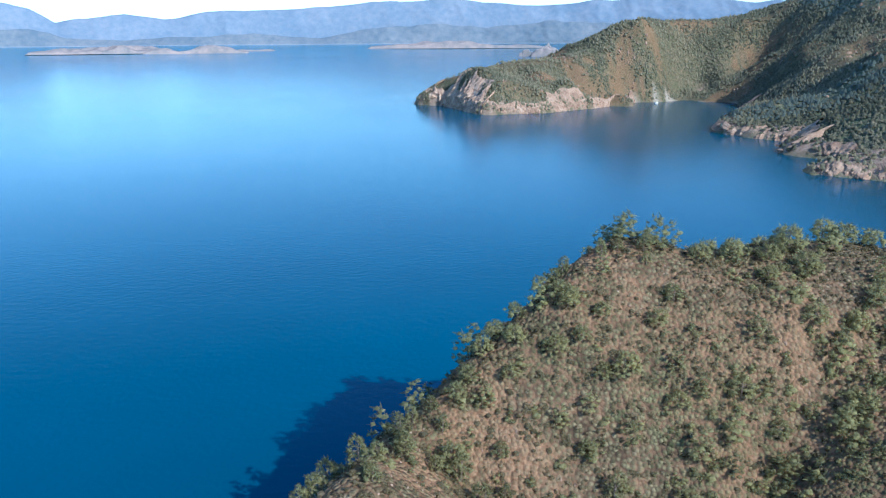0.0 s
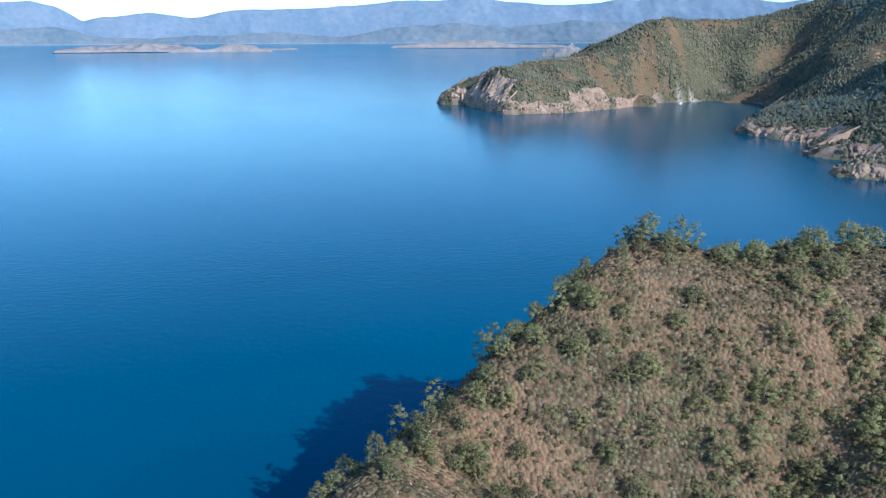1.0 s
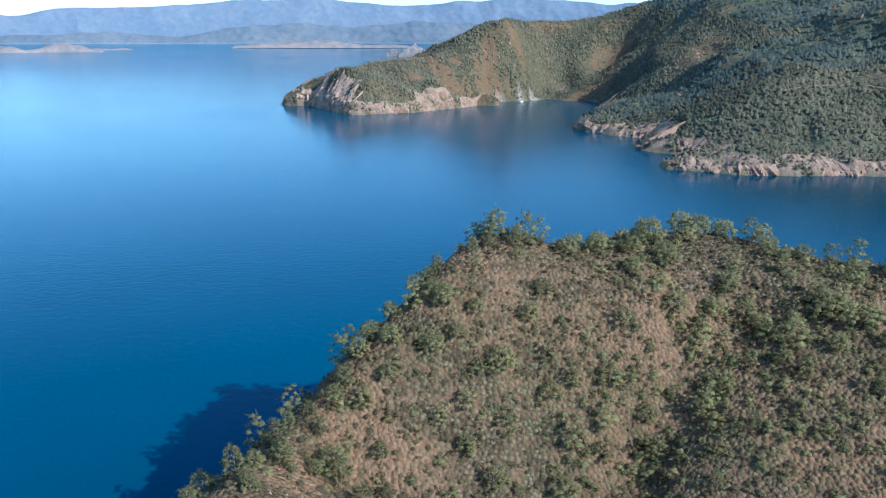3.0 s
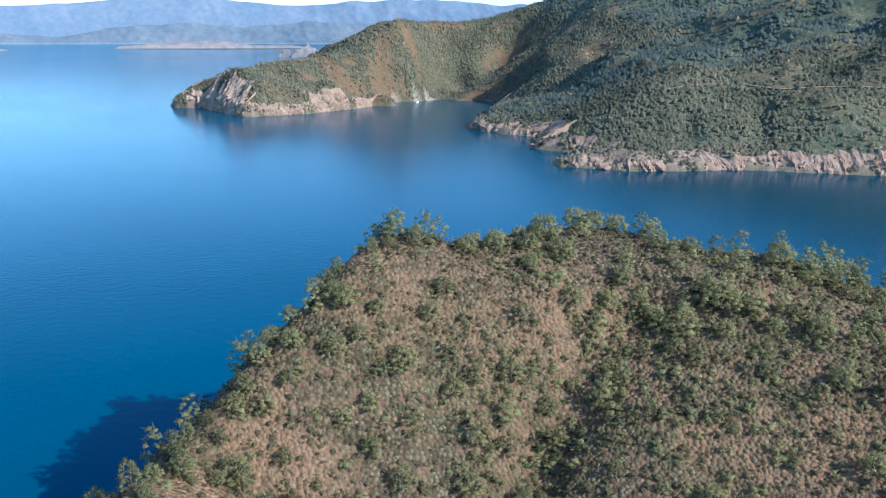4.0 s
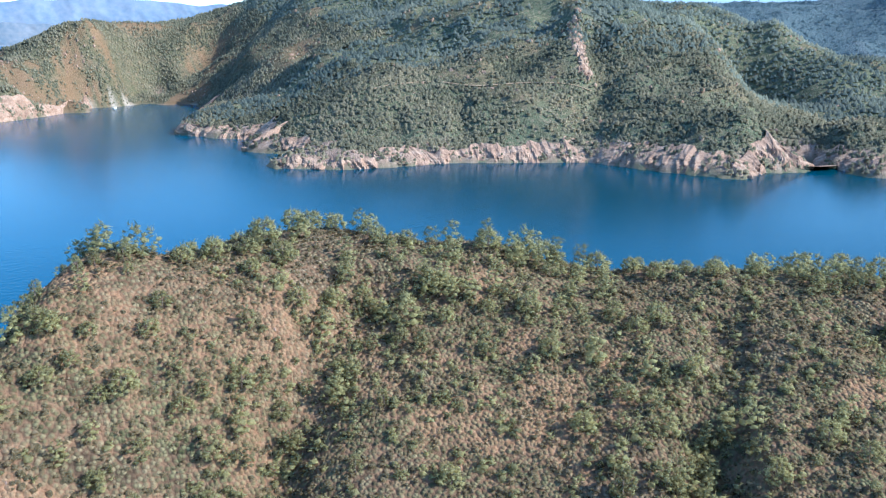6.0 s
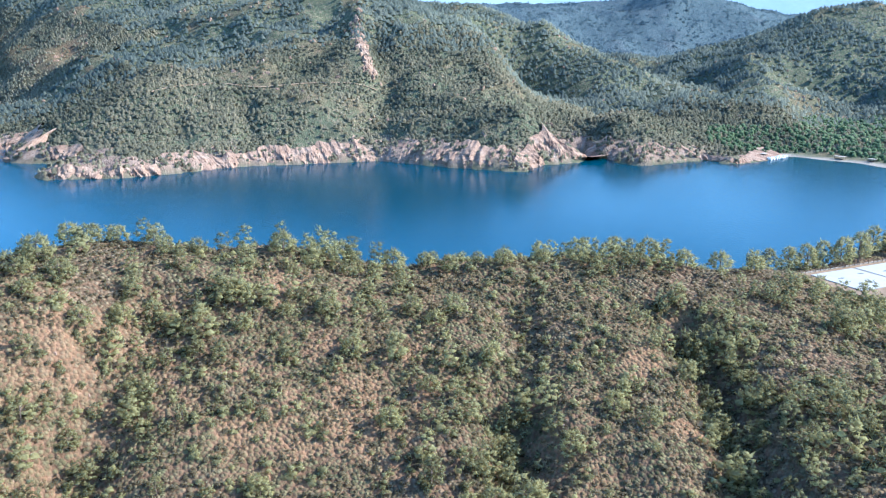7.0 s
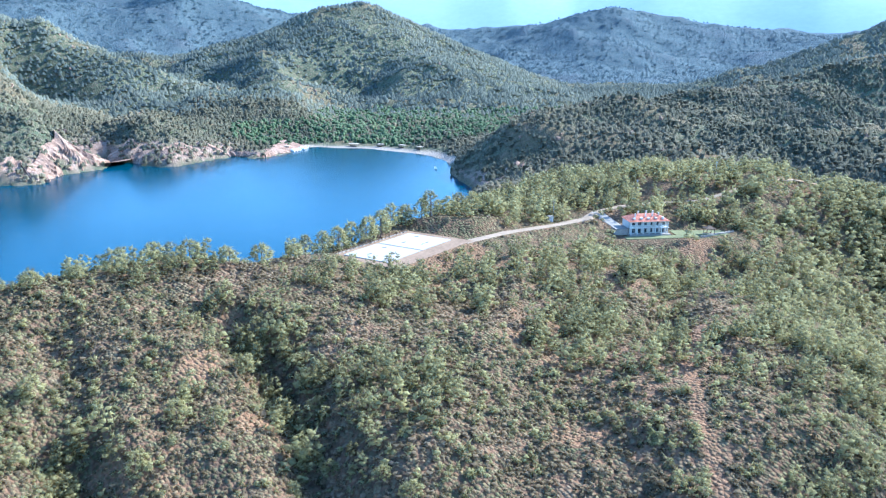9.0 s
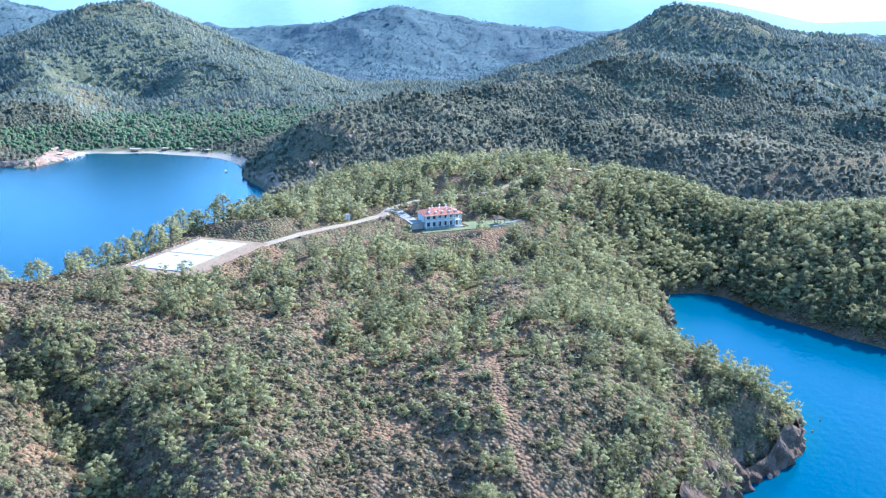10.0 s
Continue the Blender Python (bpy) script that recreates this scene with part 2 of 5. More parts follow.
def land(x, y):
    """Height of the ground and how much of it is bare rock, for arrays of places."""
    x, y = np.asarray(x, float).ravel(), np.asarray(y, float).ravel()
    h = shape(x, y)
    r = np.hypot(x, y)
    beach = 1 - step(25, 90, np.minimum(near_line(x, y, BEACH), near_line(x, y, COVE)))
    far = step(420, 560, r)
    wild = 1 - 0.8 * step(60, 130, -y)  # gentle wooded shores on the south side
    wild = wild * (1 - 0.6 * step(560, 690, x) * step(-160, -90, -y))
    out, close_by = r > 415, r < 565
    fx, fy, nx, ny = x[out], y[out], x[close_by], y[close_by]
    calm = 0.1 + 0.9 * step(4, 50, near_line(fx, fy, HILL_TRACK))
    for crest in CRESTS:
        calm = calm * (0.25 + 0.75 * step(0, 60, near_line(fx, fy, crest)))
    high = step(2, 26, h)
    high[out] *= calm
    h = h + high * far * ((ridged(x, y, 130, 3, 5) - RIDGE_MEAN) * (12 - 4 * step(1000, 1400, r)) + fbm(x, y, 45, 3, 9) * (3 - 2.6 * step(1100, 1400, r))) * (1 - beach)
    h = h + step(3, 12, h) * (1 - far) * (ridged(x, y, 42, 3, 17) * 1.8 + fbm(x, y, 9, 3, 3) * 0.55)
    for line, depth in GULLIES:
        h[close_by] -= depth * np.exp(-(near_line(nx, ny, line) / 6.5) ** 2) * (1 - far[close_by])
    for line, depth, half in RAVINES:
        h[out] -= depth * np.exp(-(near_line(fx, fy, line) / half) ** 2) * far[out] * step(4, 22, h[out])
    crag = ridged(x, y, 21, 3, 41)
    cliff = (4 + 1.5 * far + 2 * fbm(x, y, 70, 2, 21) + 3 * crag) * (1 - beach) * wild
    rise = np.clip(h + 1.2 * crag * (1 - beach), 0, None)
    h = h + np.maximum(cliff, 0) * (1 - np.exp(-rise / 1.6)) * np.exp(-rise / 16) * (h > -1)
    rock = step(0.2, 1.5, rise) * (1 - step(2 + 2 * far, 5 + 5 * far, rise + (2 + 3 * far) * fbm(x, y, 22, 3, 51))) * (1 - beach) * wild
    for cx, cy, sx, sy, turn, z in LEVELS:
        c, s = math.cos(turn), math.sin(turn)
        u, v = (x - cx) * c + (y - cy) * s, (y - cy) * c - (x - cx) * s
        away = np.hypot(np.maximum(np.abs(u) - sx, 0), np.maximum(np.abs(v) - sy, 0))
        k = 1 - step(0.5, 7, away)
        h = h * (1 - k) + z * k
    close = np.hypot(x - 320, y + 5) < 110
    if close.any():
        for line, wide in ROADS:
            best, z = np.full(close.sum(), 1e9), np.zeros(close.sum())
            for (ax, ay, az), (bx, by, bz) in zip(line, line[1:]):
                dx, dy = bx - ax, by - ay
                k = np.clip(((x[close] - ax) * dx + (y[close] - ay) * dy) / (dx * dx + dy * dy), 0, 1)
                d = np.hypot(x[close] - ax - k * dx, y[close] - ay - k * dy)
                z, best = np.where(d < best, az + k * (bz - az), z), np.minimum(best, d)
            k = 1 - step(wide + 1.0, wide + 5, best)
            h[close] = h[close] * (1 - k) + z * k
    return h, rock


BARE_NEAR = [  # open red soil on the near slopes: x, y, size
    (108, 138, 7), (106, 125, 6), (106, 113, 9), (97, 108, 7), (88, 110, 8), (114, 105, 6), (79, 120, 5), (6, 134, 9), (-7, 124, 12), (14, 131, 7),
    (30, 160, 7), (63, 146, 5), (54, 144, 5), (119, 112, 5), (149, 76, 5), (169, 78, 4), (152, 0, 6), (146, -10, 5), (140, 62, 5),
]
BARE_FAR = [  # bare patches on the saddle, the headland and the far slope
    (233, 44, 8), (250, 36, 7), (294, -36, 7), (240, 33, 6), (460, 1280, 24), (262, 1263, 20),
    (290, 1292, 13), (130, 1116, 14), (60, 1130, 16), (95, 1160, 13), (200, 1190, 14), (225, 1235, 16), (30, 1215, 16), (591, 622, 9), (606, 640, 8), (579, 602, 6), (579, 890, 12), (484, 1336, 46), (462, 1316, 34), (508, 1352, 30), (256, 1246, 26),
    (304, 1297, 26), (270, 1287, 26), (261, 1265, 28), (126, 1175, 22), (211, 1261, 16), (282, 1252, 22), (574, 1146, 20), (428, 1417, 14), (571, 779, 12), (450, 893, 10),
]


def bare_ground(x, y, h):
    """Where the red soil shows between the trees."""
    b = (0.4 - 0.25 * step(500, 800, np.hypot(x, y))) * step(0.2, 0.9, fbm(x, y, 60, 4, 71) + 0.35 * fbm(x, y, 9, 2, 77))
    far = step(430, 560, np.hypot(x, y))
    b = np.maximum(b, 0.55 * far * step(0.25, 1.0, ridged(x, y, 130, 3, 5) - RIDGE_MEAN + 0.25 * fbm(x, y, 14, 2, 73)))
    b = np.maximum(b, 0.95 * step(930, 1020, y) * (1 - step(480, 600, x)) * step(-0.25, 0.6, fbm(x, y, 55, 4, 75)))
    for cx, cy, size in BARE_NEAR + BARE_FAR:
        b = np.maximum(b, step(0.25, 0.8, 1.1 - np.hypot(x - cx, y - cy) / size + 0.5 * fbm(x, y, 7, 3, 79)))
    for line, wide in PATHS:
        b = np.maximum(b, 1.3 * (1 - step(wide * 0.5, wide * 1.4, near_line(x, y, line))))
    return np.maximum(b, 1 - step(1, 9, np.hypot(np.maximum(np.abs(x - 243) - 8, 0), np.maximum(np.abs(y - 54) - 9, 0))))


# ---- materials ----
def material(name, rough=0.8):
    m = bpy.data.materials.new(name)
    m.use_nodes = True
    p = m.node_tree.nodes["Principled BSDF"]
    p.inputs["Roughness"].default_value = rough
    p.inputs["Specular IOR Level"].default_value = 0.25 if rough < 0.85 else 0.02
    return m, m.node_tree.nodes, m.node_tree.links, p


def node(nodes, kind, **values):
    n = nodes.new(kind)
    for key, value in values.items():
        n.inputs[key.replace("_", " ")].default_value = value
    return n


def texture(nodes, links, size, detail=4.0, rough=0.6):
    """Noise at a real-world size."""
    at = nodes.new("ShaderNodeNewGeometry")
    n = node(nodes, "ShaderNodeTexNoise", Scale=1.0 / size, Detail=detail, Roughness=rough)
    links.new(at.outputs["Position"], n.inputs["Vector"])
    return n.outputs["Fac"]


def ramp(nodes, links, fac, stops):
    r = nodes.new("ShaderNodeValToRGB")
    while len(r.color_ramp.elements) < len(stops):
        r.color_ramp.elements.new(0.5)
    for e, (at, colour) in zip(r.color_ramp.elements, stops):
        e.position, e.color = at, (*colour, 1)
    links.new(fac, r.inputs["Fac"])
    return r.outputs["Color"]


def blend(nodes, links, fac, a, b, mode="MIX"):
    m = nodes.new("ShaderNodeMix")
    m.data_type, m.blend_type = "RGBA", mode
    for value, slot in ((fac, 0), (a, 6), (b, 7)):
        if isinstance(value, (int, float)):
            m.inputs[slot].default_value = value
        elif isinstance(value, tuple):
            m.inputs[slot].default_value = (*value, 1)
        else:
            links.new(value, m.inputs[slot])
    return m.outputs[2]


def attribute(nodes, name):
    a = nodes.new("ShaderNodeAttribute")
    a.attribute_name = name
    return a.outputs["Fac"]


def bump(nodes, links, p, height, strength, distance):
    b = node(nodes, "ShaderNodeBump", Strength=strength, Distance=distance)
    links.new(height, b.inputs["Height"])
    links.new(b.outputs[0], p.inputs["Normal"])


def ground_material(name="ground", haze_tint=None, amount=0.0):
    """Red soil with cushions of dry scrub; greener litter in the woods, broken rock by the sea."""
    m, nodes, links, p = material(name, 0.95)
    fine, mid, coarse = texture(nodes, links, 0.7, 6), texture(nodes, links, 5, 5), texture(nodes, links, 34, 4)
    at = nodes.new("ShaderNodeNewGeometry")
    tuft = node(nodes, "ShaderNodeTexVoronoi", Scale=1.25)
    links.new(at.outputs["Position"], tuft.inputs["Vector"])
    soil = ramp(nodes, links, fine, [(0.25, (0.095, 0.05, 0.028)), (0.5, (0.205, 0.112, 0.062)), (0.75, (0.315, 0.19, 0.11))])
    dry = ramp(nodes, links, tuft.outputs["Color"], [(0.1, (0.055, 0.042, 0.026)), (0.45, (0.135, 0.098, 0.06)), (0.9, (0.24, 0.175, 0.108))])
    lush = ramp(nodes, links, tuft.outputs["Color"], [(0.1, (0.042, 0.042, 0.02)), (0.5, (0.10, 0.092, 0.044)), (0.9, (0.18, 0.155, 0.078))])
    cushions = blend(nodes, links, ramp(nodes, links, coarse, [(0.38, (0, 0, 0)), (0.54, (1, 1, 1))]), dry, lush)
    litter = ramp(nodes, links, mid, [(0.35, (0.055, 0.036, 0.023)), (0.65, (0.125, 0.078, 0.048))])
    patch = ramp(nodes, links, mid, [(0.40, (0, 0, 0)), (0.62, (1, 1, 1))])
    bare = nodes.new("ShaderNodeMath")
    bare.operation, bare.use_clamp = "MULTIPLY_ADD", True
    links.new(patch, bare.inputs[0])
    bare.inputs[1].default_value = 0.55
    links.new(attribute(nodes, "bare"), bare.inputs[2])
    between = blend(nodes, links, bare.outputs[0], litter, soil)
    grown = ramp(nodes, links, tuft.outputs["Distance"], [(0.36, (1, 1, 1)), (0.72, (0, 0, 0))])
    thin = blend(nodes, links, bare.outputs[0], grown, blend(nodes, links, 0.55, grown, (0, 0, 0)))
    base = blend(nodes, links, thin, between, cushions)
    bush = node(nodes, "ShaderNodeTexVoronoi", Scale=0.3, Randomness=1.0)
    links.new(at.outputs["Position"], bush.inputs["Vector"])
    under = ramp(nodes, links, mid, [(0.3, (0.06, 0.066, 0.04)), (0.52, (0.125, 0.12, 0.072)), (0.74, (0.26, 0.19, 0.13))])
    wooded = blend(nodes, links, ramp(nodes, links, bush.outputs["Distance"], [(0.25, (1, 1, 1)), (0.6, (0, 0, 0))]), under, (0.095, 0.108, 0.062))
    base = blend(nodes, links, attribute(nodes, "wood"), base, wooded)
    rock = ramp(nodes, links, mid, [(0.3, (0.13, 0.075, 0.05)), (0.5, (0.29, 0.18, 0.12)), (0.72, (0.45, 0.33, 0.24))])
    rock = blend(nodes, links, 0.5, rock, ramp(nodes, links, fine, [(0.3, (0.13, 0.085, 0.065)), (0.7, (0.38, 0.28, 0.21))]))
    base = blend(nodes, links, attribute(nodes, "rock"), base, rock)
    base = blend(nodes, links, attribute(nodes, "sand"), base, (0.33, 0.27, 0.21))
    # Aerial haze is painted here, mixed into the base colour.
    if haze_tint:
        base = blend(nodes, links, amount, base, haze_tint)
    links.new(base, p.inputs["Base Color"])
    bump(nodes, links, p, blend(nodes, links, 0.35, tuft.outputs["Distance"], fine), 1.0, -0.9)
    return m


def water_material():
    m, nodes, links, p = material("sea water", 0.12)
    p.inputs["Specular IOR Level"].default_value = 0.10
    p.inputs["Specular Tint"].default_value = (0.10, 0.78, 1.0, 1)
    p.inputs["IOR"].default_value = 1.33
    wide = texture(nodes, links, 160, 4)
    deep = ramp(nodes, links, wide, [(0.3, (0.0004, 0.044, 0.083)), (0.7, (0.0004, 0.057, 0.104))])
    # Lighter with distance: sky reflection and haze painted into the water colour.
    deep = blend(nodes, links, attribute(nodes, "fade"), deep, (0.02, 0.22, 0.38))
    # Bay darkened in its base colour to offset the higher exposure there.
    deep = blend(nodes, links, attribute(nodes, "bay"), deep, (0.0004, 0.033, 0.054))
    shallow = blend(nodes, links, attribute(nodes, "shoal"), deep, (0.003, 0.066, 0.084))
    links.new(shallow, p.inputs["Base Color"])
    rough = nodes.new("ShaderNodeMapRange")
    links.new(wide, rough.inputs["Value"])
    rough.inputs["To Min"].default_value, rough.inputs["To Max"].default_value = 0.04, 0.14
    more = nodes.new("ShaderNodeMath")
    links.new(rough.outputs[0], more.inputs[0])
    more.operation, more.inputs[1].default_value = "MULTIPLY", 1.2
    links.new(more.outputs[0], p.inputs["Roughness"])
    bump(nodes, links, p, texture(nodes, links, 3.0, 5), 0.35, 0.35)
    return m


def leaf_material(name, dark, middle, light, thin=0.5, airy=0.0):
    """Foliage; thin: the share of light that passes through the leaf, airy: the gaps between the needles."""
    m, nodes, links, p = material(name, 0.85)
    p.inputs["Specular IOR Level"].default_value = 0.06
    tint = attribute(nodes, "tint")
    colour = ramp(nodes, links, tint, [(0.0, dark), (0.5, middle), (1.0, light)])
    grain = texture(nodes, links, 0.5, 5)
    colour = blend(nodes, links, ramp(nodes, links, grain, [(0.35, (0, 0, 0)), (0.65, (1, 1, 1))]), blend(nodes, links, 1.0, colour, (0.6, 0.64, 0.58), "MULTIPLY"), colour)
    bump(nodes, links, p, grain, 0.9, 0.35)
    links.new(colour, p.inputs["Base Color"])
    through_leaf = nodes.new("ShaderNodeBsdfTranslucent")
    links.new(colour, through_leaf.inputs["Color"])
    mix = nodes.new("ShaderNodeMixShader")
    mix.inputs[0].default_value = thin
    links.new(p.outputs[0], mix.inputs[1])
    links.new(through_leaf.outputs[0], mix.inputs[2])
    if airy:
        gaps, open_mix = nodes.new("ShaderNodeBsdfTransparent"), nodes.new("ShaderNodeMixShader")
        open_mix.inputs[0].default_value = airy
        links.new(mix.outputs[0], open_mix.inputs[1])
        links.new(gaps.outputs[0], open_mix.inputs[2])
        mix = open_mix
    links.new(mix.outputs[0], nodes["Material Output"].inputs["Surface"])
    return m


def bark_material():
    m, nodes, links, p = material("bark", 0.9)
    links.new(ramp(nodes, links, texture(nodes, links, 0.3, 5), [(0.3, (0.08, 0.055, 0.04)), (0.7, (0.24, 0.18, 0.14))]), p.inputs["Base Color"])
    return m


GROUND, WATER, BARK = ground_material(), water_material(), bark_material()
# Ground of the far hills, with blue haze put into its colour.
HAZED_HILLS = ground_material("hazed hill ground", (0.066, 0.099, 0.121), 0.72)
PINE = leaf_material("pine needles", (0.235, 0.21, 0.105), (0.385, 0.34, 0.166), (0.49, 0.428, 0.20), 0.5, 0.36)
LUSH = leaf_material("orchard leaves", (0.11, 0.15, 0.075), (0.16, 0.205, 0.10), (0.21, 0.25, 0.125), 0.3)
BAY_PINE = leaf_material("pine forest", (0.135, 0.13, 0.088), (0.235, 0.205, 0.135), (0.35, 0.285, 0.185), 0.4)
# Same pines paler and bluer: middle-distance haze put into the leaf colour.
HAZY_HILL_PINE = leaf_material("hazy hill forest", (0.135, 0.152, 0.13), (0.215, 0.228, 0.182), (0.285, 0.28, 0.212), 0.45)
# Blue of the distant air painted into the needles of the farthest trees.
HAZED_PINE = leaf_material("hazed forest", (0.066, 0.10, 0.122), (0.092, 0.13, 0.15), (0.112, 0.15, 0.162), 0.4)
SCRUB = leaf_material("scrub leaves", (0.17, 0.135, 0.078), (0.26, 0.19, 0.11), (0.41, 0.29, 0.175), 0.4, 0.28)


# ---- meshes out of arrays ----
def array_mesh(name, verts, faces, mat, normals=None, floats=None, smooth=True):
    """A mesh from arrays; faces all with the same number of corners."""
    me = bpy.data.meshes.new(name)
    n, (f, k) = len(verts), faces.shape
    me.vertices.add(n)
    me.vertices.foreach_set("co", np.asarray(verts, np.float32).ravel())
    me.loops.add(f * k)
    me.loops.foreach_set("vertex_index", faces.astype(np.int32).ravel())
    me.polygons.add(f)
    me.polygons.foreach_set("loop_start", np.arange(0, f * k, k, dtype=np.int32))
    me.update(calc_edges=True)
    me.polygons.foreach_set("use_smooth", np.full(f, smooth))
    for key, values in (floats or {}).items():
        me.attributes.new(key, "FLOAT", "POINT").data.foreach_set("value", np.asarray(values, np.float32))
    if normals is not None:
        me.normals_split_custom_set_from_vertices(np.asarray(normals, np.float32))
    me.materials.append(mat)
    return me


def grid_faces(rows, cols):
    k = np.arange(rows * cols).reshape(rows, cols)
    return np.stack([k[:-1, :-1], k[:-1, 1:], k[1:, 1:], k[1:, :-1]], -1).reshape(-1, 4)


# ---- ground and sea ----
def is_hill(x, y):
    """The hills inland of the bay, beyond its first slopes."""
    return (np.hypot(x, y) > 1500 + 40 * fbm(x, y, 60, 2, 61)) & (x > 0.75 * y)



def ground_sheet(azimuths, reaches):
    a, r = np.meshgrid(np.radians(azimuths), reaches, indexing="ij")
    x, y = (r * np.sin(a)).ravel(), (r * np.cos(a)).ravel()
    h, rock = land(x, y)
    edge = step(2350, 2600, np.hypot(x, y))
    h = np.maximum(h, -25) * (1 - edge) - 5 * edge
    bare = bare_ground(x, y, h) * (h > 0)
    sand = (1 - step(6, 16, np.minimum(near_line(x, y, BEACH), 2 * near_line(x, y, COVE)))) * (h < 4)
    wooded = step(430, 640, np.hypot(x, y)) * (1 - 0.8 * bare) * (1 - 0.45 * step(880, 1020, y) * (1 - step(480, 620, x)))
    floats = {"rock": rock, "bare": bare, "sand": sand, "wood": wooded}
    faces = grid_faces(len(azimuths), len(reaches))[:, ::-1]
    me = array_mesh("ground", np.stack([x, y, h], 1), faces, GROUND, floats=floats)
    me.materials.append(HAZED_HILLS)
    # Faces of the far hills take the haze-coloured ground.
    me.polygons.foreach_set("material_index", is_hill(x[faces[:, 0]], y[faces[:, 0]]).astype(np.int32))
    return me


REACH = np.geomspace(50, 2600, 320)
AZIMUTH = np.r_[np.linspace(-36, 126, 660), np.linspace(126, 324, 60)[1:]]
ground = new("ground", ground_sheet(AZIMUTH, REACH))
tagged(ground, "red-brown hilly ground with scrub and rocky shores", "ground", kind="structure")


def sea_sheet():
    az, r = np.radians(np.linspace(-180, 180, 241)), np.r_[0.0, np.geomspace(60, 4950, 70)]
    a, rr = np.meshgrid(az, r, indexing="ij")
    x, y = (rr * np.sin(a)).ravel(), (rr * np.cos(a)).ravel()
    z = 45 * np.clip((np.hypot(x, y) - 3900) / 800, 0, 1)  # outer ring raised 45 m so the far waterline fits the camera's view
    bed = shape(x, y)
    shoal = 0.8 * step(-7, 0, bed) * (np.hypot(x, y) < 420)
    return array_mesh("sea", np.stack([x, y, z], 1), grid_faces(241, 71)[:, ::-1], WATER, floats={"shoal": shoal, "bay": step(60, 380, x) * step(40, 100, y) * (1 - 0.6 * step(480, 900, y)), "fade": 0.5 * step(1000, 3600, np.hypot(x, y))})


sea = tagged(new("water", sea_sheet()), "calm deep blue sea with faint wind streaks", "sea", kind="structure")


# ---- distant mountains ----
def range_material(name, low, high, shore=0.0):
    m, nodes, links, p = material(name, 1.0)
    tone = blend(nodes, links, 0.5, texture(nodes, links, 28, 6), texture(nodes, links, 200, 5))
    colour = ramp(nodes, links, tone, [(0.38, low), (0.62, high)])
    if shore:
        at = nodes.new("ShaderNodeNewGeometry")
        axes = nodes.new("ShaderNodeSeparateXYZ")
        links.new(at.outputs["Position"], axes.inputs[0])
        low_rock = nodes.new("ShaderNodeMapRange")
        links.new(axes.outputs["Z"], low_rock.inputs["Value"])
        for key, value in (("From Min", shore), ("From Max", shore + 7), ("To Min", 0.6), ("To Max", 0.0)):
            low_rock.inputs[key].default_value = value
        colour = blend(nodes, links, low_rock.outputs[0], colour, (0.33, 0.33, 0.37))
    links.new(colour, p.inputs["Base Color"])
    return m


def mountain_range(name, profile, reach, depth, low, high, seed, foot=0.0, label="", fold=0.5, shore=0.0, grain=150):
    """A range along a circle: profile is azimuth in degrees and height of the crest."""
    az = np.arange(profile[0][0], profile[-1][0], 0.12)
    top = np.interp(az, [p[0] for p in profile], [p[1] for p in profile])
    rows = 41
    wide = 2 * int(grain / 75) + 1
    top = np.convolve(np.pad(top, wide // 2, mode="edge"), np.hanning(wide + 2)[1:-1] / np.hanning(wide + 2).sum(), mode="valid")
    v = np.r_[np.linspace(-1, 0, rows - 6), np.linspace(0, 1, 7)[1:]]
    a, w = np.meshgrid(np.radians(az), v, indexing="ij")
    d = reach + depth * w
    arc = a * reach
    crest = top[:, None] + 8 * fbm(arc.ravel(), arc.ravel() * 0, 1.5 * grain, 3, seed).reshape(a.shape)
    body = 1 - np.abs(w) ** 1.15
    z = foot + (crest - foot) * body
    folds = ridged(arc.ravel() + 0.4 * z.ravel(), 1.2 * z.ravel(), grain, 4, seed + 3).reshape(a.shape) + 0.8 * fbm(arc.ravel(), z.ravel(), 420, 2, seed + 5).reshape(a.shape)
    d = d - fold * folds * np.minimum(1, 6 * body) * (w < 0.05)
    x, y = d * np.sin(a), d * np.cos(a)
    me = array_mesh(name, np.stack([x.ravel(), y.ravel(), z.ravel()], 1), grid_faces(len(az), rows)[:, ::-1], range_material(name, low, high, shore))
    return tagged(new(name, me), label, "mountains", kind="structure")


def crest_heights(points, reach):
    return [(a, 100 + reach * math.tan(radians(e))) for a, e in points]


# The three ranges carry distance haze as pale blue in their base colours.
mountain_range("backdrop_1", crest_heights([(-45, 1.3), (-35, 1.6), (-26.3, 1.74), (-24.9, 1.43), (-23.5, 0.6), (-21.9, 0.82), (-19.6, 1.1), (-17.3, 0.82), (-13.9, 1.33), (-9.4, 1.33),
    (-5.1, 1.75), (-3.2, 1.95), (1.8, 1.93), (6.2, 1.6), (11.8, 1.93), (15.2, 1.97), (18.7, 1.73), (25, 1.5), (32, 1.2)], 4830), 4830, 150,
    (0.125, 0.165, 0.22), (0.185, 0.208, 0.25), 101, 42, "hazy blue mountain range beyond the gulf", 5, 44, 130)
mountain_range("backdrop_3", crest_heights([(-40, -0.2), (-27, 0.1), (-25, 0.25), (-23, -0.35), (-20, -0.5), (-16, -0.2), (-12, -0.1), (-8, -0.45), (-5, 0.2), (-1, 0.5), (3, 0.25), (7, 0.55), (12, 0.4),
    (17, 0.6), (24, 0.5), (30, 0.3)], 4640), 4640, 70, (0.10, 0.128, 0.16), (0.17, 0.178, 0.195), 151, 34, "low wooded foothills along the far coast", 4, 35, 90)
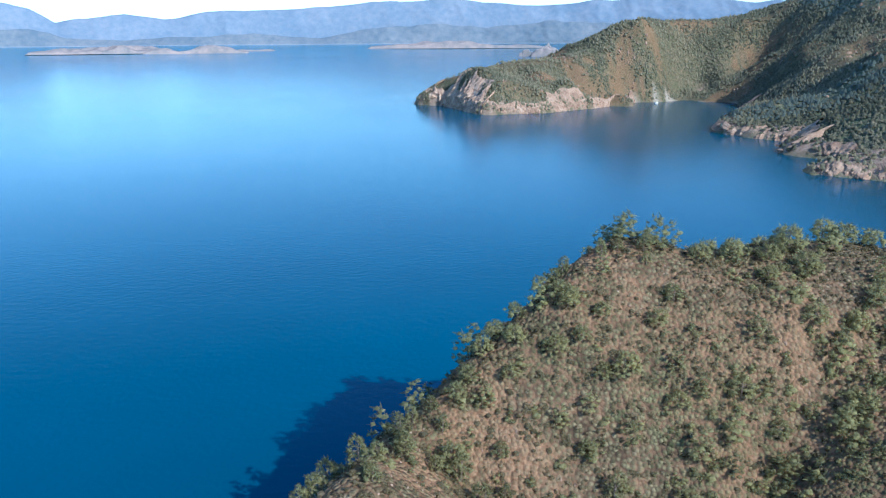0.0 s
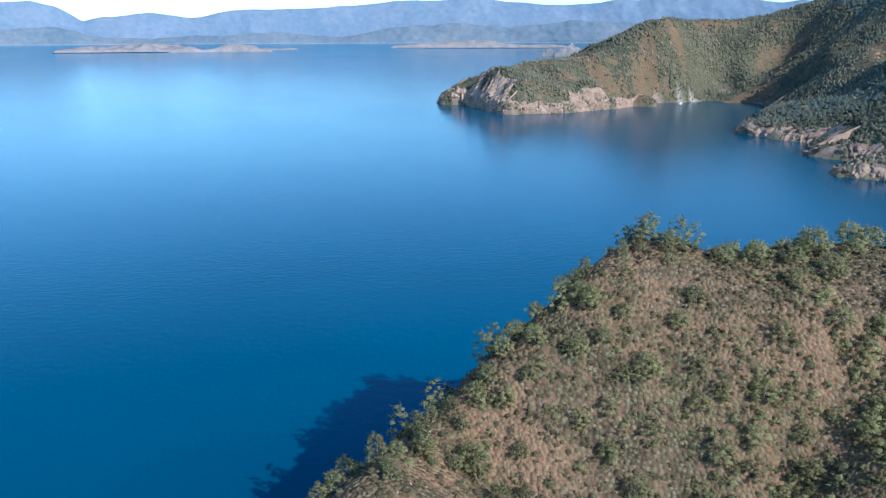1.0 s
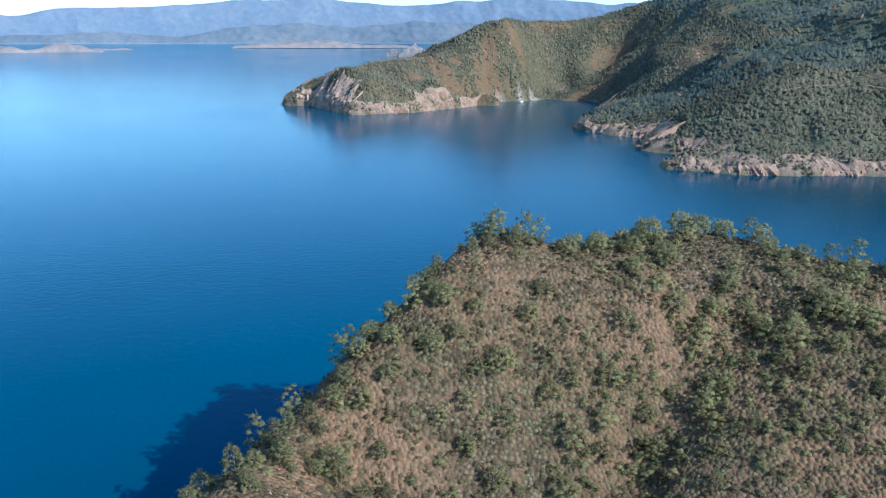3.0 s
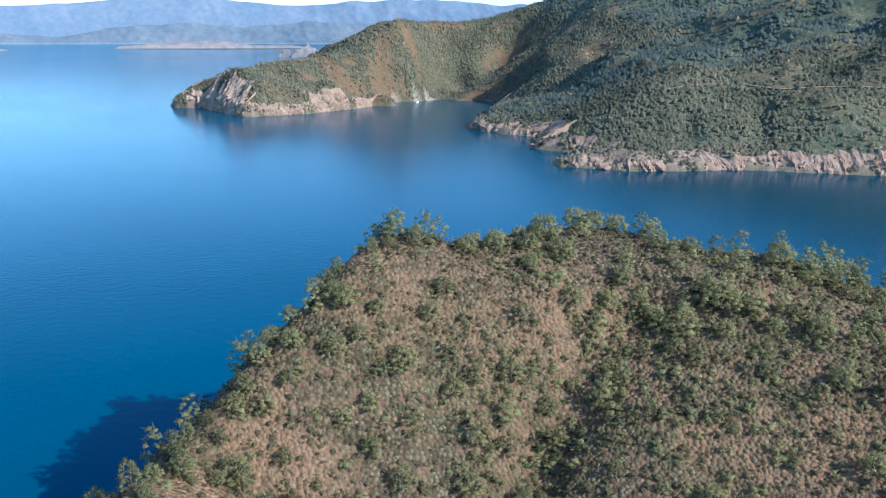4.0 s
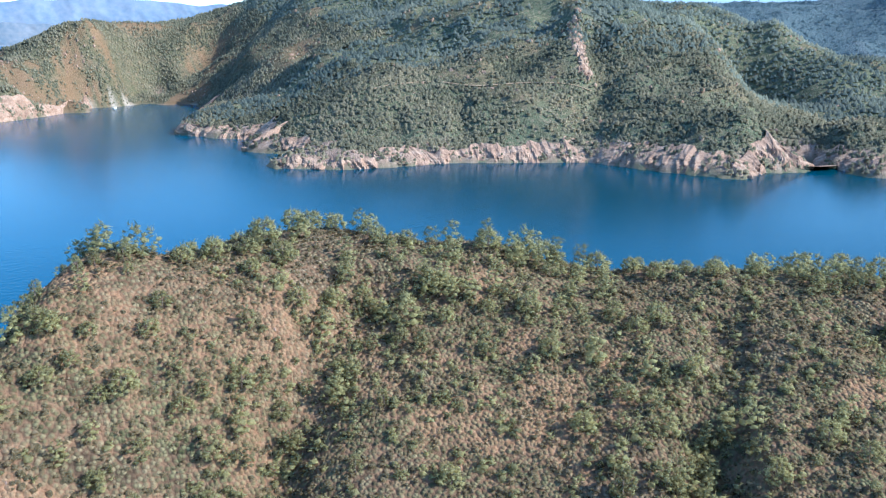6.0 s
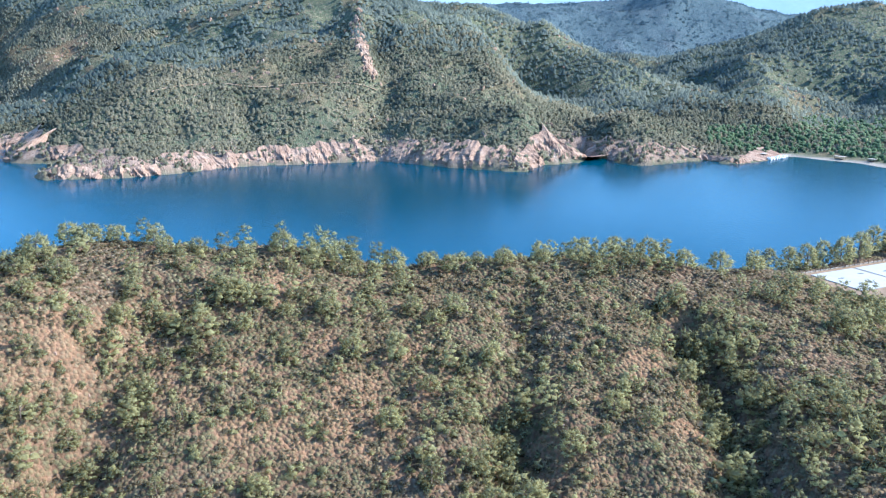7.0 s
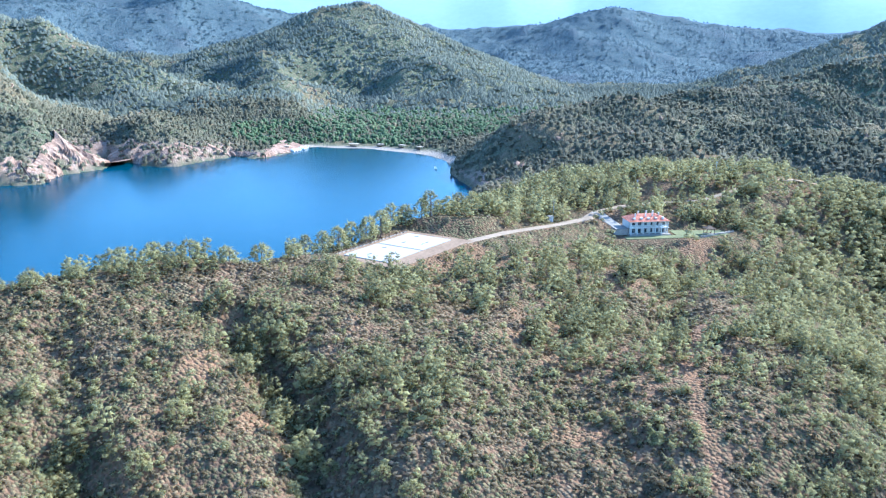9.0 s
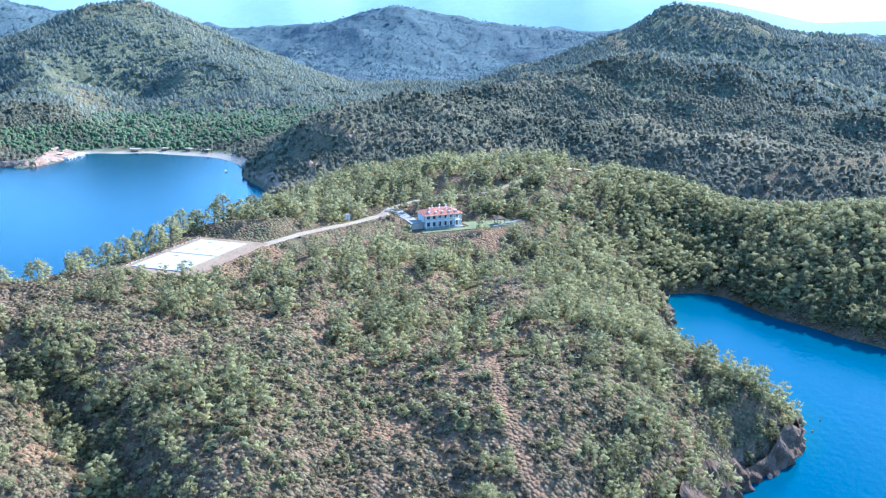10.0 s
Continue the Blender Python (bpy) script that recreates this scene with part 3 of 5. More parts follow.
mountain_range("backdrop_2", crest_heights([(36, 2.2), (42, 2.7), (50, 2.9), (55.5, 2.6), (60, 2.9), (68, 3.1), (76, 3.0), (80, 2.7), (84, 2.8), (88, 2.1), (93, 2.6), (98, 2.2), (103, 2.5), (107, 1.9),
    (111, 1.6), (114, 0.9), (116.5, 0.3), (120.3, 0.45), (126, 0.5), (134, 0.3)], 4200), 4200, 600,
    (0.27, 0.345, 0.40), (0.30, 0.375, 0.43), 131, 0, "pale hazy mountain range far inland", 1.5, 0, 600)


# ---- trees ----
OCTA = np.array([(1, 0, 0), (0, 1, 0), (-1, 0, 0), (0, -1, 0), (0, 0, 1), (0, 0, -1)], float)
OCTA_FACES = [(0, 1, 4), (1, 2, 4), (2, 3, 4), (3, 0, 4), (1, 0, 5), (2, 1, 5), (3, 2, 5), (0, 3, 5)]


def flat_normals(tri):
    n = np.cross(tri[1::3] - tri[0::3], tri[2::3] - tri[0::3])
    return np.repeat(n / (np.linalg.norm(n, axis=1, keepdims=True) + 1e-9), 3, 0)


def crown_template(rng, clumps, leaves, height, width, leaf, base=0.12, core=0.85):
    """A pine crown: flattened clumps of needles at the ends of the limbs, each a small dark core in a brush of needle tufts. Points, normals, shade."""
    pts, nor, vary = [], [], []
    centre = np.array([0, 0, height * 0.42])
    lean = rng.uniform(-0.14, 0.14, 2) * width
    arms = rng.uniform(0.75, 1.15, 7)
    for k in range(clumps):
        level = base + (1 - base) * (k + rng.random()) / clumps
        ang = k * 2.4 + rng.uniform(-0.6, 0.6)
        wide = arms[int(ang / 0.9) % 7] * width / 2
        reach = wide * (1 - 0.6 / math.sqrt(clumps)) * math.sqrt(max(0.02, 1 - ((level - 0.36) / 0.66) ** 2)) * rng.uniform(0.25, 1.0) ** 0.5
        size = width * rng.uniform(0.6, 1.3) * 0.8 / math.sqrt(clumps) * (1.15 - 0.4 * level)
        c = np.array([reach * math.cos(ang) + lean[0] * level, reach * math.sin(ang) + lean[1] * level, level * height - 0.4 * size])
        spin = np.array(Euler(tuple(rng.uniform(0, 6, 3))).to_matrix())
        unit = (OCTA @ spin.T) * rng.uniform(0.7, 1.3, (6, 1))
        tri = np.concatenate([unit[list(f)] for f in OCTA_FACES])
        body = c + tri * size * core * np.array([1, 1, 0.6])
        mixed = 0.3 * flat_normals(tri) + 0.5 * tri + 0.7 * (body - centre) / width + np.array([0, 0, 0.35])
        pts.append(body)
        nor.append(mixed / np.linalg.norm(mixed, axis=1, keepdims=True))
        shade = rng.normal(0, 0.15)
        # Core tint lowered: the clump's inner shade is put into the colour.
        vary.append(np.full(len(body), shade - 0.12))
        for _ in range(leaves):
            d = rng.normal(size=3) + np.array([0, 0, 0.35])
            d /= np.linalg.norm(d)
            p = c + d * size * np.array([1, 1, 0.62]) * rng.uniform(0.7, 0.95)
            u = np.cross(d, rng.normal(size=3))
            u /= np.linalg.norm(u)
            s = leaf * rng.uniform(0.6, 1.35)
            one = [p - u * s * 0.26, p + u * s * 0.26, p + (d * 0.7 + 0.5 * rng.normal(size=3) + np.array([0, 0, 0.2])) * s]
            n = 0.6 * d + 0.55 * (p - centre) / width + 0.35 * rng.normal(size=3) + np.array([0, 0, 0.35])
            if np.dot(np.cross(one[1] - one[0], one[2] - one[0]), n) < 0:
                one.reverse()
            pts.append(np.array(one))
            nor.append(np.repeat((n / np.linalg.norm(n))[None], 3, 0))
            vary.append(np.full(3, shade + rng.normal(0.06, 0.14)))
    return np.concatenate(pts), np.concatenate(nor), np.concatenate(vary)


def trunk_arrays(rng, height, width, sides=5):
    """A tapered, slightly bent stem with a few limbs, as triangles."""
    tris = []

    def limb(a, b, ra, rb):
        a, b = np.array(a, float), np.array(b, float)
        axis = (b - a) / np.linalg.norm(b - a)
        u = np.cross(axis, (0.3, 0.9, 0.2))
        u /= np.linalg.norm(u)
        v = np.cross(axis, u)
        ring = [(math.cos(k * 2 * math.pi / sides), math.sin(k * 2 * math.pi / sides)) for k in range(sides)]
        lo, hi = [a + ra * (c * u + s * v) for c, s in ring], [b + rb * (c * u + s * v) for c, s in ring]
        for k in range(sides):
            n = (k + 1) % sides
            tris.extend([lo[k], lo[n], hi[n], lo[k], hi[n], hi[k]])

    lean = rng.uniform(-0.05, 0.05, 2) * height
    mid, top = (lean[0], lean[1], height * 0.45), (-lean[0] * 0.4, lean[1] * 0.8, height * 0.9)
    limb((0, 0, -0.4), mid, 0.035 * height, 0.026 * height)
    limb(mid, top, 0.026 * height, 0.008 * height)
    for k in range(4):
        ang = rng.uniform(0, 6.28)
        at = height * rng.uniform(0.35, 0.7)
        limb((lean[0], lean[1], at), (lean[0] + math.cos(ang) * width * 0.36, lean[1] + math.sin(ang) * width * 0.36, at + height * 0.16), 0.012 * height, 0.004 * height)
    return np.array(tris)


def slope_normals(places, gap=12.0):
    """Normals of the smooth land under the places."""
    x, y = places[:, 0], places[:, 1]
    n = np.stack([shape(x - gap, y) - shape(x + gap, y), shape(x, y - gap) - shape(x, y + gap), np.full(len(x), 2 * gap)], 1)
    return n / np.linalg.norm(n, axis=1, keepdims=True)


def stamped(template, normals, places, scales, turns, tints, lie=0.0, vary=0.0):
    """Many copies of a template as one set of arrays; lie: how far the crowns take over the lie of the land."""
    c, s = np.cos(turns)[:, None], np.sin(turns)[:, None]
    x = (template[None, :, 0] * c - template[None, :, 1] * s) * scales[:, None] + places[:, None, 0]
    y = (template[None, :, 0] * s + template[None, :, 1] * c) * scales[:, None] + places[:, None, 1]
    z = template[None, :, 2] * scales[:, None] + places[:, None, 2]
    nx, ny = normals[None, :, 0] * c - normals[None, :, 1] * s, normals[None, :, 0] * s + normals[None, :, 1] * c
    nz = np.broadcast_to(normals[None, :, 2], nx.shape)
    if lie and len(places):
        g = slope_normals(places)
        nx, ny, nz = nx * (1 - lie) + lie * g[:, None, 0], ny * (1 - lie) + lie * g[:, None, 1], nz * (1 - lie) + lie * g[:, None, 2]
    t = np.clip(tints[:, None] + np.broadcast_to(vary, (template.shape[0],))[None], 0, 1)
    return np.stack([x, y, z], -1).reshape(-1, 3), np.stack([nx, ny, nz], -1).reshape(-1, 3), t.ravel()


def stuff(name, sets, mat, label, category):
    v = np.concatenate([s[0] for s in sets])
    n = np.concatenate([s[1] for s in sets])
    t = np.concatenate([s[2] for s in sets])
    me = array_mesh(name, v, np.arange(len(v)).reshape(-1, 3), mat, n, {"tint": t})
    return tagged(new(name, me), label, category, kind="stuff")


RNG = np.random.default_rng(7)
KEEP_OUT = [([p[:2] for p in line], wide + 1.5) for line, wide in ROADS] + PATHS + [  # strips free of trees: polyline, half width
    ([(229, 66), (266, 49)], 13), ([(304, -8), (310, -30), (310, -46)], 11), ([(285, -10), (292, -40)], 5),
    (HILL_TRACK, 1.0),
    ([(376, -69), (384, -84), (420, -108), (470, -128), (506, -139), (516, -126), (540, -112), (549, -115)], 4)]


OPEN_GROUND = [([(228, 52), (262, 30)], 9), ([(262, 25), (285, 10), (302, -2)], 10), ([(292, -12), (297, -40)], 10), ([(272, 46), (290, 36)], 6)]  # scrub without pines


def scatter(count, near, far, az0, az1, density):
    """Random places on land; density is a function of x, y, height, rock, bare."""
    r = np.sqrt(RNG.uniform(near ** 2, far ** 2, count))
    a = np.radians(RNG.uniform(az0, az1, count))
    x, y = r * np.sin(a), r * np.cos(a)
    h, rock = land(x, y)
    ok = (h > 1.2) & (RNG.random(count) < density(x, y, h, rock, bare_ground(x, y, h)))
    for line, wide in KEEP_OUT:
        ok &= near_line(x, y, line) > wide
    return np.stack([x, y, h], 1)[ok]


def pine_density(x, y, h, rock, bare):
    patchy = step(-0.6, 0.6, fbm(x, y, 26, 3, 91))
    more = 0.40 + 0.2 * step(20, 170, x - 0.3 * y) + 0.38 * step(125, 165, x) * step(-75, -45, -y) + 0.85 * (1 - step(5, 18, near_line(x, y, NEAR_RIDGE[:8])))
    for line, depth in GULLIES:
        more = more + 0.9 * np.exp(-(near_line(x, y, line) / 6) ** 2)
    for line, wide in OPEN_GROUND:
        more = more * (0.06 + 0.94 * step(wide * 0.8, wide * 1.2, near_line(x, y, line)))
    grove = step(262, 290, x) * step(4, 14, near_line(x, y, ROADS[0][0])) * (1 - step(420, 440, x))  # thick wood between the road and the bay
    patchy = np.maximum(patchy, 0.9 * np.maximum(step(105, 125, -y), grove))
    more = more + 0.4 * grove
    more = more + 0.5 * step(95, 115, -y)
    return patchy * (1 - 0.75 * bare) * (1 - 0.9 * rock) * more


def wood_density(x, y, h, rock, bare):
    dry = 1 - 0.15 * step(900, 1050, y) * (x < 480)  # the headland is more open
    crest = 1 - 0.6 * step(0.1, 1.0, ridged(x, y, 130, 3, 5) - RIDGE_MEAN)  # thicker in the ravines
    return dry * crest * step(-1.3, 0.0, fbm(x, y, 45, 3, 91)) * (1 - 0.92 * step(0.3, 1.0, bare)) * (1 - 0.55 * rock) * step(1, 4, h)


def scrub_density(x, y, h, rock, bare):
    return step(-1.2, 0.1, fbm(x, y, 7, 3, 95)) * (1 - 0.35 * bare) * (1 - 0.5 * rock)


DAMP = [  # hollows full of dark green shrubs: x, y, size
    (65, 136, 9), (81, 136, 8), (89, 122, 8), (77, 119, 9), (60, 137, 8), (44, 128, 8), (125, 91, 8), (152, 56, 10), (160, 64, 9), (147, 47, 8), (229, -22, 10),
    (183, -1, 8), (167, -53, 10), (180, -36, 9),
]


def shrub_density(x, y, h, rock, bare):
    damp = sum(np.exp(-(near_line(x, y, line) / 6) ** 2) for line, _ in GULLIES)  # greener along the gullies
    damp = damp + sum(np.exp(-((x - cx) ** 2 + (y - cy) ** 2) / size ** 2) for cx, cy, size in DAMP)
    return np.maximum(0.7 * step(-0.6, 0.4, fbm(x, y, 20, 3, 97)), damp) * (1 - 0.6 * bare) * (1 - 0.5 * rock)


CREST_PINES = [  # pines along the crest: x, y, width of the crown
    (31, 160, 4.0), (34, 160, 3.4), (39, 160, 4.3), (39, 157, 3.3), (50, 161, 5.8), (58, 164, 6.2), (64, 163, 5.4), (70, 167, 8.5), (82, 179, 7.3), (85, 176, 7.3), (91, 175, 6.0),
    (94, 165, 4.4), (70, 158, 7.1), (62, 156, 4.6), (102, 160, 5.8), (117, 150, 8.5), (135, 150, 8.5), (142, 140, 8.5), (148, 135, 6.0), (149, 129, 6.5), (181, 113, 8.4), (169, 115, 5.6),
    (158, 119, 6.5), (190, 108, 7.7), (196, 101, 8.4), (191, 88, 6.9), (214, 89, 8.5), (218, 81, 6.7), (154, 124, 4.6), (151, 136, 4.7),
]
FLANK_PINES = [  # pines on the steep seaward flank: x, y, width of the crown
    (5, 146, 5.0), (8, 152, 5.1), (12, 153, 4.7), (11, 146, 5.2), (17, 156, 5.0), (21, 158, 4.0), (20, 151, 5.7), (18, 144, 5.9), (27, 149, 4.6), (37, 149, 5.3), (41, 153, 5.2),
    (30, 141, 6.6), (23, 145, 4.5), (-11, 133, 2.6), (-4, 137, 4.4), (0, 139, 5.0), (3, 141, 5.1), (-2, 134, 3.9), (7, 150, 4.9), (10, 141, 4.6), (19, 158, 4.8), (21, 150, 5.8),
    (26, 141, 4.5),
]
BAY_PINES = [  # tall pines between the slabs and the bay: x, y, width of the crown
    (241, 75, 6.5), (251, 74, 7.0), (252, 70, 7.5), (259, 67, 8.0), (268, 66, 6.5), (281, 64, 6.5), (286, 59, 7.0), (281, 55, 7.0), (296, 48, 6.5), (302, 44, 7.0), (309, 40, 6.5), (237, 79, 6.0), (232, 83, 6.0),
]
SLOPE_PINES = [  # larger pines on the near slope: x, y, width of the crown
    (68, 148, 6.6), (77, 149, 6.1), (52, 138, 7.0), (58, 135, 5.4), (111, 129, 6.9), (108, 118, 6.6), (127, 120, 6.1), (128, 114, 6.0), (103, 133, 4.7), (84, 136, 4.5), (41, 137, 5.2),
    (25, 132, 5.0), (64, 118, 4.0), (77, 108, 6.0), (103, 103, 6.4), (114, 103, 6.1), (74, 125, 4.2), (94, 135, 5.5), (121, 75, 6.3), (134, 74, 6.1), (155, 70, 6.7), (129, 100, 6.4),
    (134, 113, 7.3), (135, 67, 6.0), (135, 45, 4.9), (147, 42, 4.4), (162, 61, 4.7), (151, 53, 4.7), (129, 34, 4.6),
]
LANDMARK = CREST_PINES + [(x + 2.0, y - 1.5, w) for x, y, w in FLANK_PINES] + SLOPE_PINES
near_pines = scatter(15000, 70, 430, -20, 124, pine_density)
near_pines = near_pines[np.argsort(np.hypot(near_pines[:, 0], near_pines[:, 1]))]
lone = np.ones(len(near_pines), bool)  # no chance pine within a crown of a landmark pine
for x, y, wide in LANDMARK + BAY_PINES:
    lone &= np.hypot(near_pines[:, 0] - x, near_pines[:, 1] - y) > 0.5 * wide + 1.2
near_pines = near_pines[lone]
SINGLE = 290 - len(LANDMARK) - len(BAY_PINES)
templates = []
for k in range(6):
    tall, wide = (RNG.uniform(3.5, 4.3), RNG.uniform(5.2, 6.4)) if k % 2 else (RNG.uniform(5.2, 6.6), RNG.uniform(4.4, 5.4))
    crown = crown_template(RNG, 60, 12, tall, wide, 0.42, RNG.uniform(0.12, 0.26))
    templates.append((crown, trunk_arrays(RNG, tall, wide)))


def pine_tree(place, kind, scale, turn):
    crown_me, trunk_me = PINE_MESHES[kind]
    tree = new("pine_tree")
    tree.empty_display_size = 0.5
    tagged(tree, "bushy green Turkish pine on the dry slope", "pine tree", "pines on the near slope")
    for name, me in (("trunk", trunk_me), ("crown", crown_me)):
        ob = new(name, me)
        ob.parent = tree
    tree.matrix_world = pose(*place, 0, 0, turn) @ Matrix.Scale(scale, 4)
    return tree


PINE_MESHES = []
for k in range(12):
    (pts, nor, vary), stem = templates[k % 6]
    tint = np.clip(RNG.uniform(0.1, 0.95) + vary, 0, 1)
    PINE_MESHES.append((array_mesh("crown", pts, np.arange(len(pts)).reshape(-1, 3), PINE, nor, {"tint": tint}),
        array_mesh("trunk", stem, np.arange(len(stem)).reshape(-1, 3), BARK, smooth=False)))
for place in near_pines[:SINGLE]:
    pine_tree(place, int(RNG.integers(12)), 0.5 + 0.75 * RNG.random() ** 1.5, RNG.uniform(0, 360))
for x, y, wide in LANDMARK:
    kind = 1 + 2 * int(RNG.integers(6)) if wide > 4.4 else 2 * int(RNG.integers(6))
    pine_tree((x, y, float(land([x], [y])[0][0])), kind, wide / (6.7 if wide > 4.4 else 7.2), RNG.uniform(0, 360))

for x, y, wide in BAY_PINES:
    pine_tree((x, y, float(land([x], [y])[0][0])), 2 * int(RNG.integers(6)), wide / 4.7, RNG.uniform(0, 360))


def dome_template(rng, rings, sides, tall, wide, lump=0.22, lift=0.0):
    """A lumpy rounded crown or cushion as triangles, open below."""
    levels = np.linspace(0, math.pi / 2, rings + 1)
    pts = []
    for k, a in enumerate(levels[:-1]):
        fade = math.cos(a) ** 0.75 if k else 0.86
        pts.append([np.array([fade * wide / 2 * rng.uniform(1 - lump, 1 + lump) * math.cos(2 * math.pi * (n + 0.5 * (k % 2)) / sides + rng.uniform(-0.2, 0.2)),
            fade * wide / 2 * rng.uniform(1 - lump, 1 + lump) * math.sin(2 * math.pi * (n + 0.5 * (k % 2)) / sides + rng.uniform(-0.2, 0.2)),
            lift + tall * (math.sin(a) + rng.uniform(-lump, lump) * 0.4 * (k > 0)) - 0.05 * tall * (k == 0)]) for n in range(sides)])
    top = np.array([rng.uniform(-0.1, 0.1) * wide, rng.uniform(-0.1, 0.1) * wide, lift + tall * rng.uniform(0.95, 1.15)])
    tri = []
    for a, b in zip(pts, pts[1:]):
        for n in range(sides):
            m = (n + 1) % sides
            tri += [a[n], a[m], b[m], a[n], b[m], b[n]]
    for n in range(sides):
        tri += [pts[-1][n], pts[-1][(n + 1) % sides], top]
    tri = np.array(tri)
    nor = 0.65 * flat_normals(tri)
    out = (tri - np.array([0, 0, lift + tall * 0.15])) / np.array([wide, wide, tall * 1.6])
    nor = nor + 0.8 * out / (np.linalg.norm(out, axis=1, keepdims=True) + 1e-9)
    return tri, nor / np.linalg.norm(nor, axis=1, keepdims=True)


def stand_tint(places):
    """Lighter and darker stands of trees."""
    x, y = places[:, 0], places[:, 1]
    return np.clip(0.45 + 0.38 * fbm(x, y, 70, 3, 113) + RNG.normal(0, 0.2, len(places)), 0, 1)


def cover(name, places, kinds, rings, sides, tall, wide, mat, label, category, sizes, lie=0.0, lift=0.0, lump=0.22):
    """Rounded crowns or cushions all over a slope."""
    sets, pick = [], RNG.integers(kinds, size=len(places))
    for k in range(kinds):
        tri, nor = dome_template(RNG, rings, sides, tall * RNG.uniform(0.8, 1.25), wide * RNG.uniform(0.85, 1.2), lump, lift)
        some = places[pick == k]
        n = len(some)
        sets.append(stamped(tri, nor, some, RNG.uniform(*sizes, n), RNG.uniform(0, 6.28, n), stand_tint(some), lie))
    return stuff(name, sets, mat, label, category)


# The rest of the near wood, the woods across the bay and on the hills.
def wood(name, places, kinds, clumps, leaves, tall, wide, leaf, mat, label, category, sizes=(0.6, 1.2), lie=0.0):
    sets, pick = [], RNG.integers(kinds, size=len(places))
    for k in range(kinds):
        pts, nor, vary = crown_template(RNG, clumps, leaves, tall * RNG.uniform(0.85, 1.15), wide * RNG.uniform(0.85, 1.15), leaf)
        some = places[pick == k]
        n = len(some)
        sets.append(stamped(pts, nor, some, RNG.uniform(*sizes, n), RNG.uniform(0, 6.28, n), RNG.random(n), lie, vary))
    return stuff(name, sets, mat, label, category)


rest = near_pines[SINGLE:]
shady = scatter(9000, 250, 430, 96, 124, lambda x, y, h, rock, bare: 0.75 * step(95, 112, -y))[:2000]  # the wooded far side of the inlet
rest = np.concatenate([rest, shady])
reach = np.hypot(rest[:, 0], rest[:, 1])
wood("pine_wood", rest[reach < 255], 8, 18, 5, 5.8, 5.0, 0.6, PINE, "open pine wood on the near slopes", "pine wood", (0.4, 1.12))
inlet = (rest[:, 1] < -62) & (rest[:, 0] > 280)
wood("inlet_wood", rest[inlet], 8, 6, 2, 6.0, 5.4, 0.9, PINE, "shaded pine wood above the small inlet", "pine wood", (0.5, 1.2))
wood("saddle_wood", rest[(reach >= 255) & ~inlet], 8, 9, 4, 6.2, 5.0, 0.9, PINE, "pine wood round the house", "pine wood", (0.5, 1.2))
across = scatter(160000, 430, 950, -8, 124, wood_density)
cover("forest_brush", across[24000:66000], 8, 1, 5, 1.7, 3.3, BAY_PINE, "young pines and brush that fill the forest on the slopes", "shrubs", (0.5, 1.3), 0.55, 0.2, 0.3)
cover("pine_forest", across[:24000], 14, 2, 4, 2.7, 3.7, BAY_PINE, "dense pine forest on the slopes round the bay", "pine forest", (0.35, 1.25), 0.55, 0.5, 0.3)
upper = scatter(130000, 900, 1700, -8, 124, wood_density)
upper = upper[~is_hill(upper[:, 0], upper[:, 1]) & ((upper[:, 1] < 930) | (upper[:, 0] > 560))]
cover("hillside_forest", upper[:42000], 10, 1, 5, 3.4, 5.8, HAZY_HILL_PINE, "pine forest high on the slopes", "pine forest", (0.6, 1.3), 0.6, 0.6)
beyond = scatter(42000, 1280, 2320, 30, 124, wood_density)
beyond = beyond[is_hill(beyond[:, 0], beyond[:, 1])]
cover("far_forest", beyond[:14000], 8, 1, 5, 3.0, 7.0, HAZED_PINE, "hazed forest on hazy hills", "forest", (0.6, 1.3), 0.75)
cape = scatter(150000, 980, 1620, -3, 33, wood_density)
cape = cape[(cape[:, 1] >= 930) & (cape[:, 0] <= 560)]
cover("headland_scrub", cape[:30000], 8, 1, 5, 2.3, 3.4, BAY_PINE, "dense low pines and shrubs on the headland", "shrubs", (0.35, 1.35), 0.3, 0.5, 0.3)
bushes = np.concatenate([scatter(190000, 60, 225, -20, 112, scrub_density)[:40000], scatter(20000, 225, 340, 40, 124, scrub_density)[:4000]])
cover("scrub", bushes[::2], 14, 2, 4, 0.5, 1.2, SCRUB, "low dry cushions of scrub on red soil", "scrub", (0.3, 1.35), 0.45, 0.0, 0.35)
wood("dry_brush", bushes[1::4], 10, 1, 8, 0.9, 1.0, 0.42, SCRUB, "grey-brown tufts of dry brush on the red soil", "scrub", (0.4, 1.3))
shrubs = scatter(48000, 60, 260, -20, 124, shrub_density)
wood("green_shrubs", shrubs[:5200], 8, 4, 6, 1.2, 2.1, 0.5, PINE, "green shrubs and young pines between the trees", "shrubs", (0.35, 1.4))


groves = scatter(9000, 760, 1000, 66, 88, lambda x, y, h, rock, bare: (h < 16) * step(745, 775, x + 0.15 * y) * 0.9)
cover("valley_grove", groves[:2400], 8, 2, 5, 3.4, 4.6, LUSH, "bright green grove on the valley floor behind the beach", "grove", (0.6, 1.2), 0.2, 0.4)


